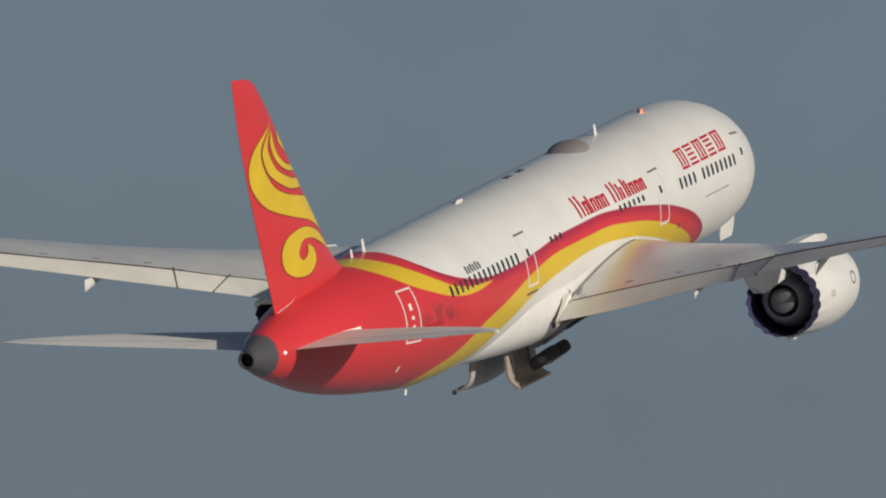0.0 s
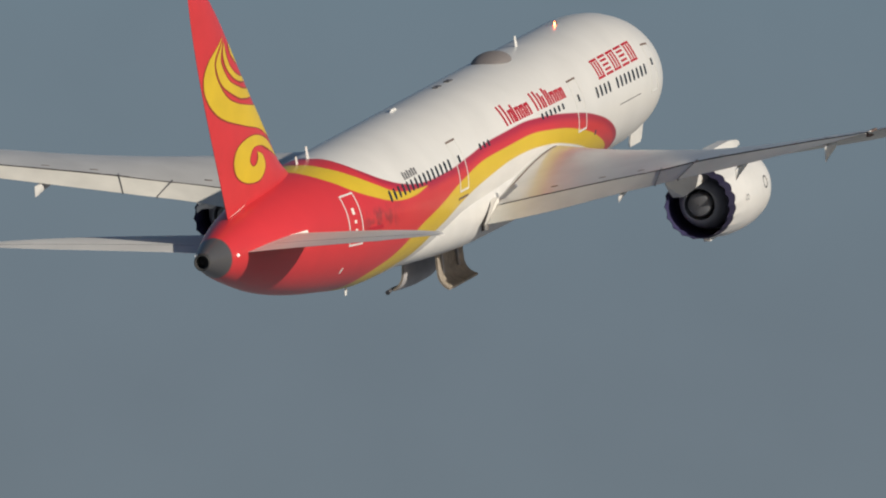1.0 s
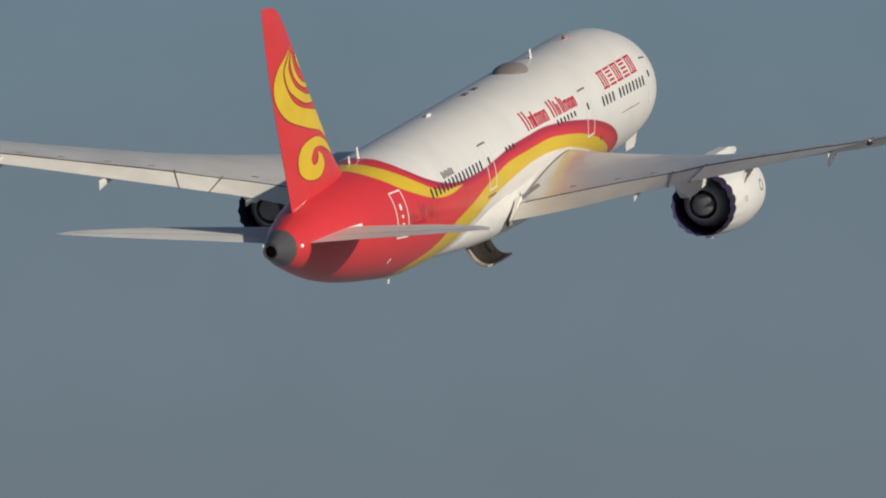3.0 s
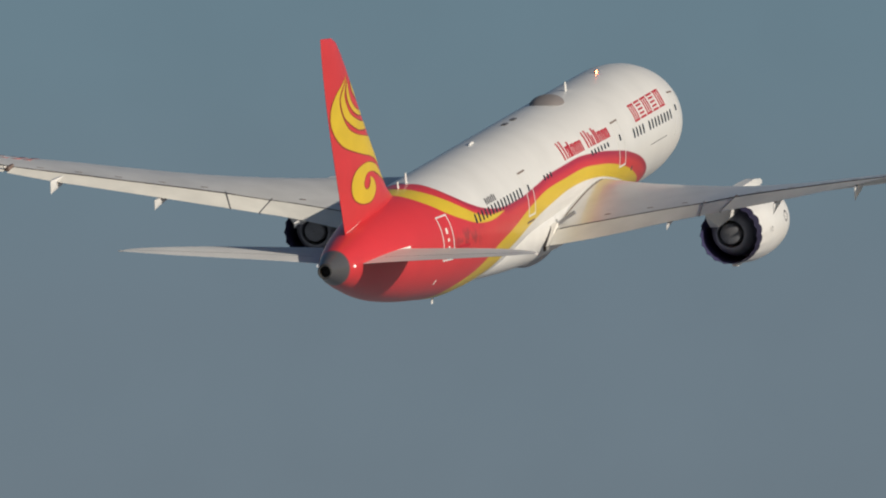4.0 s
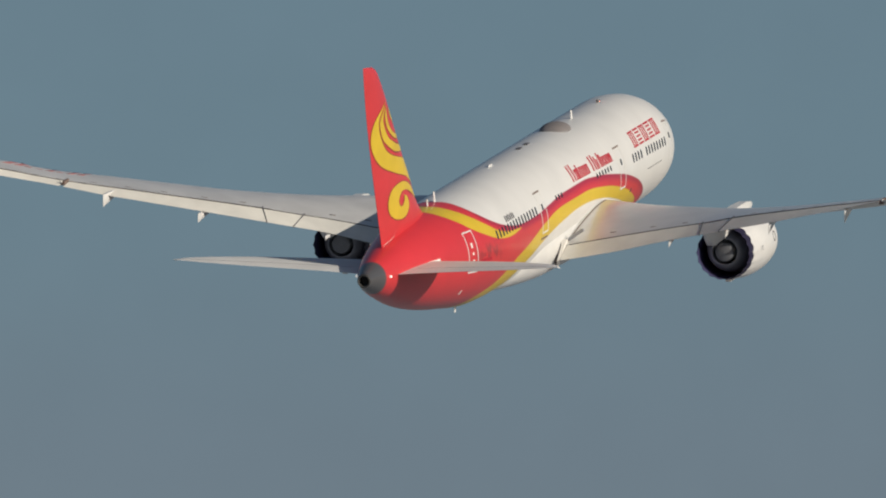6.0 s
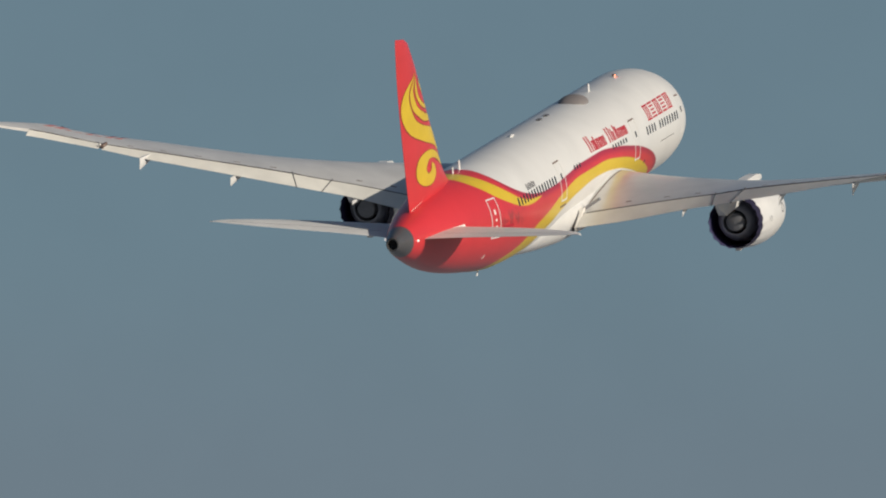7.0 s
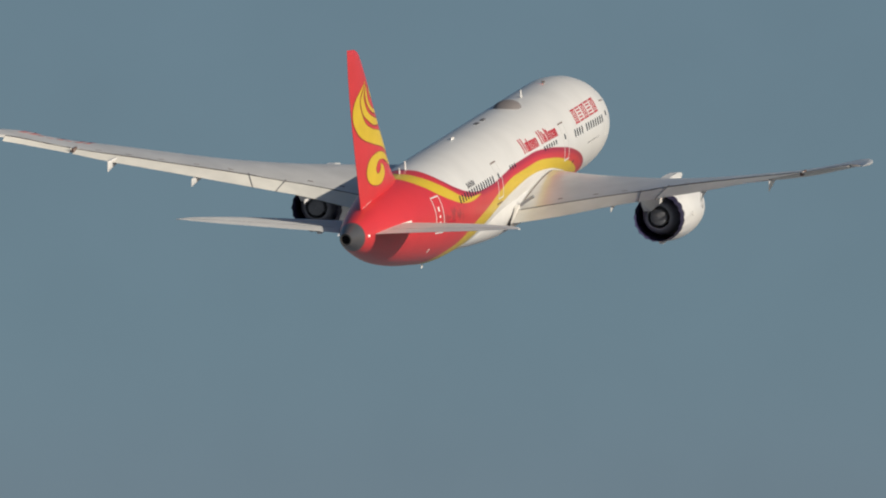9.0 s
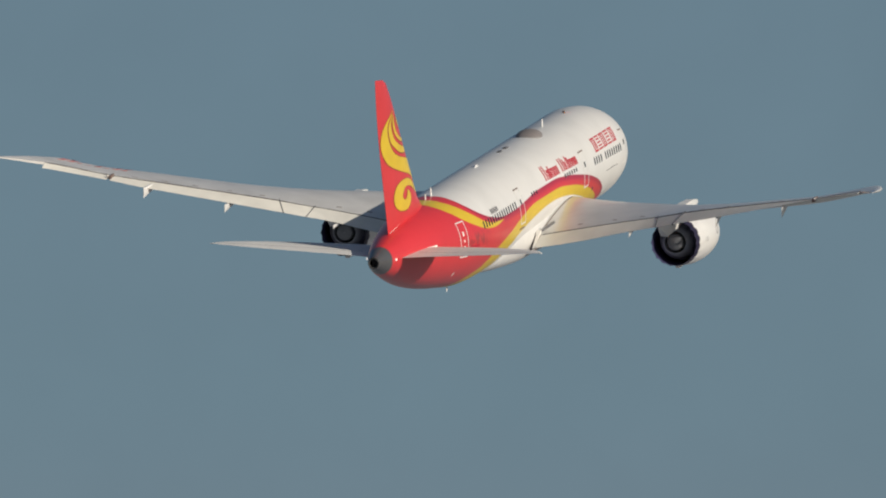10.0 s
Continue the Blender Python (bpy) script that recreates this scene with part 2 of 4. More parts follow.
f_top = curve([(-2.4, -0.75), (-1.9, 0.1), (-0.9, 0.95), (0.6, 1.75), (2.6, 2.45), (4.6, 2.83), (6.6, 2.97), (9, 2.97), (46, 2.95), (50, 2.92), (54, 2.68), (58, 2.28), (60.5, 1.85), (62.45, 1.42)])
f_low = curve([(-2.4, -0.95), (-1.9, -1.7), (-0.9, -2.15), (0.6, -2.55), (2.6, -2.82), (6, -2.98), (38, -2.98), (43.7, -2.88), (47.4, -2.5), (51, -2.05), (54.6, -1.44), (58.2, -0.57), (60.5, 0.07), (62.45, 0.72)])
f_wid = curve([(-2.4, 0.1), (-1.9, 0.85), (-0.9, 1.45), (0.6, 2.08), (2.6, 2.58), (4.6, 2.82), (6.6, 2.885), (41, 2.885), (46, 2.75), (50, 2.42), (54, 1.93), (58, 1.3), (60.5, 0.82), (62.45, 0.34)])


def hull(s, a, out=0.0):
    """The body's skin at station s, a degrees from the crown towards starboard."""
    zc, h, w = (f_top(s) + f_low(s)) / 2, (f_top(s) - f_low(s)) / 2, f_wid(s)
    r = radians(a)
    return at((w + out) * math.sin(r), ks(s), zc + (h + out) * math.cos(r))


BAY = (27.8, 32.4)                      # main gear bay, from station to station


def build_fuselage():
    bm = bmesh.new()
    uvl = bm.loops.layers.uv.new("UVMap")
    stations = list(np.arange(-2.4, 3, 0.3)) + list(np.arange(3, 40, 1.0)) + list(np.arange(40, FUS_LEN, 0.45)) + [FUS_LEN]
    n = 96
    vs = [[bm.verts.new(hull(s, -180 + 360 * i / n)) for i in range(n)] for s in stations]
    for k in range(len(stations) - 1):
        for i in range(n):
            a0, a1 = -180 + 360 * i / n, -180 + 360 * (i + 1) / n
            if BAY[0] <= ks(stations[k]) and ks(stations[k + 1]) <= BAY[1] + 0.2 and min(abs(a0), abs(a1)) > 128 and max(abs(a0), abs(a1)) <= 176:
                continue
            j = (i + 1) % n
            f = bm.faces.new((vs[k][i], vs[k][j], vs[k + 1][j], vs[k + 1][i]))
            uvs = ((k, a0), (k, a1), (k + 1, a1), (k + 1, a0))
            for loop, (kk, a) in zip(f.loops, uvs):
                loop[uvl].uv = ((stations[kk] + 2.4) / (FUS_LEN + 2.4), abs(a) / 200.0)
    bm.faces.new(vs[0])
    return part("fuselage", outward(bm), livery_paint, airliner, "glossy white fuselage with sweeping red and yellow waves aft")


fuselage = build_fuselage()


def decal(bm, s0, s1, a0, a1, out=0.012, skew=0.0, ns=3, na=3):
    """A thin raised patch that follows the body's skin; skew shifts its lower end aft."""
    top = [[hull(s0 + (s1 - s0) * i / ns + skew * j / na, a0 + (a1 - a0) * j / na, out) for j in range(na + 1)] for i in range(ns + 1)]
    low = [[hull(s0 + (s1 - s0) * i / ns + skew * j / na, a0 + (a1 - a0) * j / na, -0.01) for j in range(na + 1)] for i in range(ns + 1)]
    vt = [[bm.verts.new(p) for p in row] for row in top]
    vl = [[bm.verts.new(p) for p in row] for row in low]
    for i in range(ns):
        for j in range(na):
            bm.faces.new((vt[i][j], vt[i + 1][j], vt[i + 1][j + 1], vt[i][j + 1]))
    rim = [(i, 0) for i in range(ns)] + [(ns, j) for j in range(na)] + [(i, na) for i in range(ns, 0, -1)] + [(0, j) for j in range(na, 0, -1)]
    for p, q in zip(rim, rim[1:] + rim[:1]):
        bm.faces.new((vt[p[0]][p[1]], vt[q[0]][q[1]], vl[q[0]][q[1]], vl[p[0]][p[1]]))
    return bm


def tail_cone():
    bm = bmesh.new()
    rings = []
    for s, r in ((62.44, 0.33), (62.52, 0.34), (62.55, 0.31), (62.53, 0.26), (62.0, 0.24), (61.9, 0.02)):
        rings.append([at(r * math.sin(a), s, 1.05 + r * 1.03 * math.cos(a)) for a in np.linspace(0, 2 * math.pi, 32, endpoint=False)])
    skin(bm, rings, caps=(False, True))
    return part("exhaust_outlet", outward(bm), bay_dark, airliner, "dark round exhaust outlet in the tail cone")


tail_cone()


# lifting surfaces: sections with a rounded nose and a thin tail
def foil(u):
    return 5 * (0.2969 * math.sqrt(max(u, 0)) - 0.1260 * u - 0.3516 * u * u + 0.2843 * u ** 3 - 0.1015 * u ** 4)


U_STEPS = [0.5 * (1 - math.cos(math.pi * i / 14)) for i in range(15)]


def section(lead, trail, thick, up, u0=0.0, u1=1.0):
    """Ring of places round a section from lead to trail; thick in metres; up: the direction of thickness."""
    ring = []
    us = [u0 + (u1 - u0) * u for u in U_STEPS]
    for u in us:
        ring.append(lead.lerp(trail, u) + up * (foil(u) * thick * 0.95))
    for u in reversed(us[1:] if u0 == 0 else us):
        ring.append(lead.lerp(trail, u) - up * (foil(u) * thick * 0.75 + (0.004 if u == us[-1] else 0)))
    return ring


# --- wing plan: station of the edges and heights of the upper surface along the span
w_le = curve([(2.0, 19.6), (2.9, 20.4), (24.0, 35.0), (25.0, 36.3), (25.9, 39.3), (26.6, 43.2), (27.1, 47.4)])
w_te = curve([(2.0, 32.2), (2.9, 32.3), (9.5, 33.1), (12.0, 34.5), (24.6, 41.8), (26.0, 44.1), (26.6, 46.0), (27.1, 48.1)])
w_lez = curve([(2.0, -0.95), (2.9, -0.87), (6.0, -0.68), (9.0, -0.44), (12.0, -0.2), (15, 0.18), (17.6, 0.66), (20.5, 1.26), (23.6, 2.12), (25.0, 2.64), (25.9, 3.06), (26.6, 3.5), (27.1, 3.98)])
w_tez = curve([(2.0, -2.3), (3.0, -2.16), (6, -1.6), (8.3, -1.05), (10.8, -0.47), (12, -0.15), (15, 0.57), (18, 1.33), (19.3, 1.65), (21.5, 2.28), (24.6, 3.08), (26, 3.46), (27.1, 4.02)])
w_hz = curve([(2.0, -1.8), (3.0, -1.58), (7.8, -0.63), (10.5, -0.1), (12.5, 0.42), (18, 1.51), (21.5, 2.2), (24.6, 3.07), (26, 3.5), (27.1, 4.04)])
w_hd = curve([(2.0, 1.55), (9.5, 1.5), (21.5, 1.15), (24.6, 0.9), (26, 0.5), (27.1, 0.14)])       # depth of the flaps


w_droop = curve([(2.0, 0.0), (14.0, 0.0), (18.0, 0.12), (21.5, 0.22), (24.6, 0.22), (27.1, 0.2)])    # the left wing's lowered aileron
w_bend = curve([(2.0, 0.0), (13.0, 0.0), (17.0, 0.03), (22.0, 0.14), (25.0, 0.3), (27.1, 0.62)])                   # and its greater upward bend
w_thick = curve([(2.0, 0.125), (6.0, 0.12), (12.0, 0.095), (27.1, 0.085)])


w_trim = curve([(2.0, 0.0), (6.0, 1.0), (20.0, 1.0), (24.0, -0.3), (27.1, -0.3)])


def lead_z(side, x):
    """Height of the leading edge: the left wing flies a little more nose-up."""
    return w_lez(x) + w_trim(x) * (0.2 if side < 0 else -0.08)


def wing_top(side, x, u, out=0.0):
    """On the wing's upper skin, u of the way from the leading edge to the flap hinge."""
    lead, hinge = at(side * x, w_le(x), lead_z(side, x)), at(side * x, w_te(x) - w_hd(x), w_hz(x))
    thick = (hinge - lead).length * w_thick(x)
    rise = foil(0.82 * u) * thick * 0.95 - foil(0.82) * thick * 0.95 * u
    return lead.lerp(hinge, u) + Vector((0, 0, rise + out))


def wing(side):
    up = Vector((0, 0, 1))
    xs = [2.0, 2.9, 4, 5, 6, 7, 8, 9, 9.5, 10.4, 11.2, 12, 13, 14.5, 16, 17.5, 19, 20, 21, 22, 23, 24, 24.6, 25.2, 25.7, 26.1, 26.4, 26.7, 26.9, 27.1]
    bm = bmesh.new()
    rings = []
    for x in xs:
        lead, hinge = at(side * x, w_le(x), lead_z(side, x)), at(side * x, w_te(x) - w_hd(x), w_hz(x))
        chord = (hinge - lead).length
        thick = chord * w_thick(x)
        # the fixed wing ends bluntly at the flap hinge
        span = hinge - lead
        tail = lead + span * 1.22
        ring = section(lead, tail, thick, up, 0.0, 0.82)
        drop = foil(0.82) * thick * 0.95
        rings.append([p - up * (drop * min(1, max(0, (p.y - lead.y) / (hinge.y - lead.y)))) for p in ring])
    skin(bm, rings)
    name = "wing"
    w = part(name, outward(bm), wing_grey, airliner, "swept grey wing with bent-up tip and lowered flaps")

    def flap(name, x0, x1, n, slant0=0.0, slant1=0.0, gap=0.03):
        bm = bmesh.new()
        rings = []
        for i in range(n + 1):
            k = i / n
            x = x0 + (x1 - x0) * k
            xt = x + slant0 * (1 - k) + slant1 * k
            a = at(side * x, w_te(x) - w_hd(x) + gap, w_hz(x) - 0.03)
            b = at(side * xt, w_te(xt), w_tez(xt) - (w_droop(xt) if side < 0 else 0.0))
            nrm = Vector((0, (b - a).z, -(b - a).y)).normalized()
            nrm = nrm if nrm.z > 0 else -nrm
            d = 0.17 * (b - a).length
            prof = [(0.0, 0.0), (0.04, 0.02), (0.35, 0.05), (0.7, 0.02), (1.0, 0.0), (1.0, -0.03 / max(d, 0.03) * 0.3), (0.6, -0.45), (0.25, -0.8), (0.06, -0.65), (0.0, -0.3)]
            rings.append([a.lerp(b, u) + nrm * (h * d) for u, h in prof])
        skin(bm, rings)
        return part(name, outward(bm), flap_grey, w, "")

    flap("inboard_flap", 3.04, 10.55, 10, 0.0, 0.17)
    flap("flaperon", 10.61, 12.42, 3, 0.17, -0.5)
    flap("outboard_flap", 12.48, 21.5, 12, -0.5, 0.05)
    # dark seams between the flaps
    for x, slant in ((10.58, 0.17), (12.45, -0.5)):
        bm = bmesh.new()
        rings = []
        for k in np.linspace(-0.1, 0.97, 8):
            xk = x + slant * k
            a, b = at(side * xk, w_te(xk) - w_hd(xk), w_hz(xk)), at(side * xk, w_te(xk), w_tez(xk) - (w_droop(xk) if side < 0 else 0.0))
            c = a.lerp(b, float(k)) + Vector((0, 0, 0.012))
            rings.append([c + Vector((e, 0, h)) for e, h in ((-0.028, -0.08), (-0.028, 0.0), (0.028, 0.0), (0.028, -0.08))])
        skin(bm, rings)
        part("flap_seam", outward(bm), mark_grey, w, "dark seam between flaps")
    flap("aileron", 21.76, 25.0, 6)
    # bracket in the gap between the outer flap and the aileron, with a small white cap
    bm = bmesh.new()
    a, b = at(side * 21.62, w_te(21.62) - w_hd(21.62) - 0.25, w_hz(21.62) + 0.02), at(side * 21.6, w_te(21.6) - 0.3, w_tez(21.6) - 0.06)
    skin(bm, [[c + Vector((e, 0, h)) for e, h in ((-0.09, -0.16), (-0.06, 0.05), (0.06, 0.05), (0.09, -0.16))] for c in (a, a.lerp(b, 0.5), b)])
    part("flap_bracket", outward(bm), mark_brown, w, "dark bracket at the outer flap's end")
    bm = bmesh.new()
    bmesh.ops.create_uvsphere(bm, u_segments=10, v_segments=6, radius=0.07, matrix=Matrix.Translation(b + Vector((side * 0.1, -0.05, 0.05))))
    part("bracket_cap", bm, line_paint, w, "small white cap")
    # dark slot along the hinge
    bm = bmesh.new()
    rings = []
    for x in np.linspace(3.2, 25.0, 40):
        c = at(side * x, w_te(x) - w_hd(x) + 0.0, w_hz(x) - 0.01)
        rings.append([c + Vector((0, a, b)) for a, b in ((0.055, 0.012), (-0.055, 0.006), (-0.055, -0.12), (0.055, -0.12))])
    skin(bm, rings)
    part("hinge_slot", outward(bm), dark_gap, w, "dark slot along the flap hinge")
    # dark seal where the wing meets the body, and the flap's white inner end
    bm = bmesh.new()
    rings = []
    for u in np.linspace(0.12, 1.0, 24):
        x = 3.0 - 0.02 * u
        c = wing_top(side, x, float(u), 0.012)
        rings.append([c + Vector((a, 0, h)) for a, h in ((-0.035, 0), (0, 0.02), (0.035, 0), (0, -0.05))])
    skin(bm, rings)
    part("root_seal", outward(bm), mark_brown, w, "dark seal along the wing root")
    # the second, dark copy of the plate paints the shade in the gap beside it
    for shift, name, mat, label in ((0.0, "flap_end_plate", line_paint, "white plate at the inner end of the flap"), (-0.15, "end_gap", dark_gap, "dark strip for the shaded gap beside the flap end")):
        bm = bmesh.new()
        rings = []
        for s, z, half in ((30.55, -1.36, 0.13), (30.95, -1.42, 0.13), (31.1, -1.58, 0.09), (31.6, -1.9, 0.08), (32.2, -2.22, 0.07)):
            c = at(side * (2.93 + shift), s, z + (0.0 if shift == 0 else -0.05))
            rings.append([c + Vector((a, 0, h)) for a, h in ((-half, 0.03), (half, 0.06), (half, -0.16), (-half, -0.2))])
        skin(bm, rings)
        part(name, outward(bm), mat, w, label)
    # small access panels and hinge covers on the upper skin
    for x in (5.2, 7.4, 9.2, 13.4, 15.2, 17.1, 18.8, 20.4):
        bm = bmesh.new()
        skin(bm, [[wing_top(side, x + a, u, h) for a, u in ((0, 0.88), (0.3, 0.88), (0.3, 0.9), (0, 0.9))] for h in (-0.01, 0.006)])
        part("hinge_cover", outward(bm), mark_brown, w)
    if side < 0:
        for i in range(8):
            x = 21.4 + 0.45 * i
            bm = bmesh.new()
            skin(bm, [[wing_top(side, x + a, u, h) for a, u in ((0, 0.22), (0.3, 0.22), (0.36, 0.5), (0.06, 0.5))] for h in (-0.01, 0.012)])
            part("wing_marking", outward(bm), faded_red, w, "faded red marking bar")
    # canoe fairings under the flaps: broad ahead, drawn out to an upright knife edge behind, heads turned inwards
    for x, apex, length in ((9.1, -1.22, 2.9), (15.1, 0.03, 2.9), (19.6, 1.0, 2.6)):
        bm = bmesh.new()
        rings = []
        s1, top = w_te(x) + 0.5, w_tez(x)
        for k in np.linspace(0, 1, 12):
            s = s1 - length * (1 - k)
            half = 0.2 * (1 - k) ** 0.7 * min(1, 0.25 + 3 * k) + 0.012
            up = top - 0.1 + (1 - k) * length * 0.04
            low = apex + (1 - k) * length * 0.15 + 0.25 * max(0.0, 0.3 - k)
            up = max(up, low + 0.1)
            rings.append([at(side * (x - 0.09 * (s1 - s)) + half * a, s, low + (up - low) * h) for a, h in ((0, 0), (0.45, 0.12), (0.85, 0.45), (1, 0.8), (0.8, 1), (-0.8, 1), (-1, 0.8), (-0.85, 0.45), (-0.45, 0.12))])
        skin(bm, rings)
        part("flap_fairing", outward(bm), white_paint, w, "pale canoe-shaped flap track fairing")
    # static wicks and tip light
    bm = bmesh.new()
    bmesh.ops.create_uvsphere(bm, u_segments=10, v_segments=6, radius=0.12, matrix=Matrix.Translation(at(side * 24.6, w_le(24.6) + 0.1, w_lez(24.6))))
    part("wingtip_light", bm, window_dark, w, "")
    if side < 0:
        for ob in [w] + list(w.children):
            for v in ob.data.vertices:
                v.co.z += w_bend(min(27.1, max(2.0, -v.co.x)))
    return w


wings = [wing(1), wing(-1)]


def fin():
    bm = bmesh.new()
    rings = []
    le = curve([(1.8, 47.6), (2.6, 49.2), (3.1, 50.3), (3.71, 51.35), (4.84, 52.5), (7.19, 54.97), (9.67, 57.4), (11.2, 58.85), (11.7, 59.4), (11.92, 60.1)])
    te = curve([(1.8, 58.3), (2.33, 58.55), (11.7, 62.0), (11.92, 62.02)])
    th = curve([(1.8, 0.95), (3.1, 0.9), (11.2, 0.34), (11.7, 0.26), (11.92, 0.12)])
    for z in (1.8, 2.3, 2.7, 3.1, 3.5, 4.0, 5, 6, 7, 8, 9, 10, 10.8, 11.2, 11.5, 11.7, 11.88, 11.92):
        ring = section(at(0, ks(le(z)), z), at(0, ks(te(z)), z), th(z), Vector((1, 0, 0)))
        slope = 0.11 * min(1, max(0, (z - 10.4) / 1.5))          # the tip falls away forwards
        rings.append([p - Vector((0, 0, slope * (p.y - at(0, ks(te(z)), z).y))) for p in ring])
    skin(bm, rings)
    return part("tail_fin", outward(bm), red_paint, airliner, "tall swept red tail fin with yellow swirl"), le, te, th


tail_fin, fin_le, fin_te, fin_th = fin()


def fin_x(s, z, out):
    u = min(max((s - fin_le(z)) / (fin_te(z) - fin_le(z)), 0), 1)
    return foil(u) * fin_th(z) * 0.95 * (1 if out > 0 else 0.79) * (1 if out > 0 else -1) + out


def spline(pts, n):
    """Points along a smooth line through pts of any dimension."""
    p = [np.array(q, float) for q in pts]
    p = [2 * p[0] - p[1]] + p + [2 * p[-1] - p[-2]]
    out = []
    for i in range(1, len(p) - 2):
        for k in range(n):
            u = k / n
            out.append(0.5 * ((2 * p[i]) + (-p[i - 1] + p[i + 1]) * u + (2 * p[i - 1] - 5 * p[i] + 4 * p[i + 1] - p[i + 2]) * u * u
                              + (-p[i - 1] + 3 * p[i] - 3 * p[i + 1] + p[i + 2]) * u ** 3))
    return out + [p[-2]]


def swirl(edge_a, edge_b, side, name="swirl", mat=None, label="yellow flame swirl", out=0.012):
    """A painted flame on the fin between two smooth edges (station, height)."""
    bm = bmesh.new()
    a, b = spline(edge_a, 8), spline(edge_b, 8)
    n = 40
    pick = lambda e, k: e[min(int(round(k * (len(e) - 1) / n)), len(e) - 1)]
    rows = []
    for k in range(n + 1):
        p, q = pick(a, k), pick(b, k)
        row = []
        for j in range(7):
            s, z = p + (q - p) * j / 6
            s = max(s, fin_le(z) + 0.03)
            row.append(bm.verts.new(at(fin_x(s, z, out * side), ks(s), z)))
        rows.append(row)
    for r0, r1 in zip(rows, rows[1:]):
        for j in range(6):
            bm.faces.new((r0[j], r0[j + 1], r1[j + 1], r1[j]))
    return part(name, outward(bm), mat or yellow_paint, tail_fin, label)


flame_edge = surface("flame_edge", (0.30, 0.045, 0.02), 0.4, coat=0.25)


def flame(edge_a, edge_b, side, rim=0.075):
    """A yellow flame with a thin red-brown rim laid beneath it."""
    swirl(edge_a, edge_b, side)
    wide_a, wide_b = [], []
    for (sa, za), (sb, zb) in zip(edge_a, edge_b):
        d = np.array((sa - sb, (za - zb) * 1.0))
        n = np.linalg.norm(d)
        d = d / n * rim if n > 0.05 else d * 0
        wide_a.append((sa + d[0] * 1.6, za + d[1]))
        wide_b.append((sb - d[0] * 1.6, zb - d[1]))
    swirl(wide_a, wide_b, side, "flame_rim", flame_edge, "red-brown rim of the flame", 0.006)


for side in (1, -1):
    flame([(58.2, 9.75), (60.2, 8.9), (60.75, 8.05), (60.25, 7.2), (58.9, 6.42), (56.5, 5.8), (54.4, 5.36), (52.9, 4.8)],
          [(58.2, 9.75), (59.4, 9.0), (59.5, 8.4), (59.0, 7.75), (58.2, 7.15), (57.0, 6.76), (55.6, 6.5), (54.3, 6.3)], side)
    flame([(58.3, 9.6), (59.25, 8.9), (59.3, 8.45), (58.7, 7.73), (57.0, 7.04), (56.0, 6.85), (54.9, 6.76)],
          [(58.3, 9.6), (58.75, 9.0), (58.72, 8.6), (57.95, 7.85), (56.6, 7.37), (55.9, 7.22), (55.2, 7.14)], side)
    flame([(58.2, 9.5), (58.45, 9.0), (58.17, 8.42), (57.39, 7.91), (56.5, 7.62), (55.6, 7.5)],
          [(58.2, 9.5), (58.1, 9.0), (57.75, 8.46), (57.1, 8.05), (56.5, 7.85), (55.9, 7.74)], side)
    flame([(57.5, 9.3), (57.35, 8.85), (56.6, 8.39)], [(57.35, 9.3), (56.9, 8.85), (56.4, 8.39)], side)
    flame([(51.9, 3.85), (53.4, 4.75), (55.2, 5.2), (57.0, 5.05), (57.7, 4.5), (57.45, 3.82), (56.3, 3.38), (54.8, 3.31), (54.05, 3.75), (54.3, 4.25), (54.95, 4.5)],
          [(51.9, 3.85), (53.6, 4.45), (54.5, 4.68), (55.45, 4.7), (55.95, 4.3), (55.75, 4.02), (55.45, 3.94), (55.1, 4.02), (54.93, 4.18), (54.9, 4.32), (54.95, 4.5)], side)


    swirl([(58.3, 2.26), (57.5, 2.37), (56.77, 2.5), (56.2, 2.78)], [(58.27, 2.285), (57.47, 2.4), (56.73, 2.53), (56.16, 2.8)], side, "root_seam", line_paint, "pale seam at the fin root")


def stabiliser(side):
    bm = bmesh.new()
    rings = []
    le = curve([(0.6, 52.9), (1.6, 53.6), (9.1, 59.8), (9.8, 60.8), (10.08, 61.7)])
    te = curve([(0.6, 59.4), (1.6, 59.6), (9.7, 62.25), (10.08, 62.3)])
    for x in (0.6, 1.2, 1.7, 2.5, 3.5, 4.5, 5.5, 6.5, 7.5, 8.4, 9.0, 9.4, 9.75, 9.95, 10.05):
        k = (x - 1.2) / 8.7
        zl, zt = 0.68 + 1.10 * k, 1.0 + 0.93 * k
        lead, trail = at(side * x, le(x), zl), at(side * x, te(x), zt)
        rings.append(section(lead, trail, (trail - lead).length * 0.078, Vector((0, 0, 1))))
    skin(bm, rings)
    st = part("stabiliser", outward(bm), stab_grey, airliner, "plain grey horizontal tailplane half")
    bm = bmesh.new()
    rings = []
    for x in np.linspace(1.7, 9.3, 16):
        k = (x - 1.2) / 8.7
        lead, trail = at(side * x, le(x), 0.68 + 1.10 * k), at(side * x, te(x), 1.0 + 0.93 * k)
        c = lead.lerp(trail, 0.72) + Vector((0, 0, foil(0.72) * (trail - lead).length * 0.078 * 0.95))
        rings.append([c + Vector((0, a, h)) for a, h in ((0.018, 0.004), (-0.018, 0.003), (-0.018, -0.03), (0.018, -0.03))])
    skin(bm, rings)
    part("elevator_seam", outward(bm), mark_grey, st, "thin dark seam along the elevator hinge")
    return st


for side in (1, -1):
    stabiliser(side)


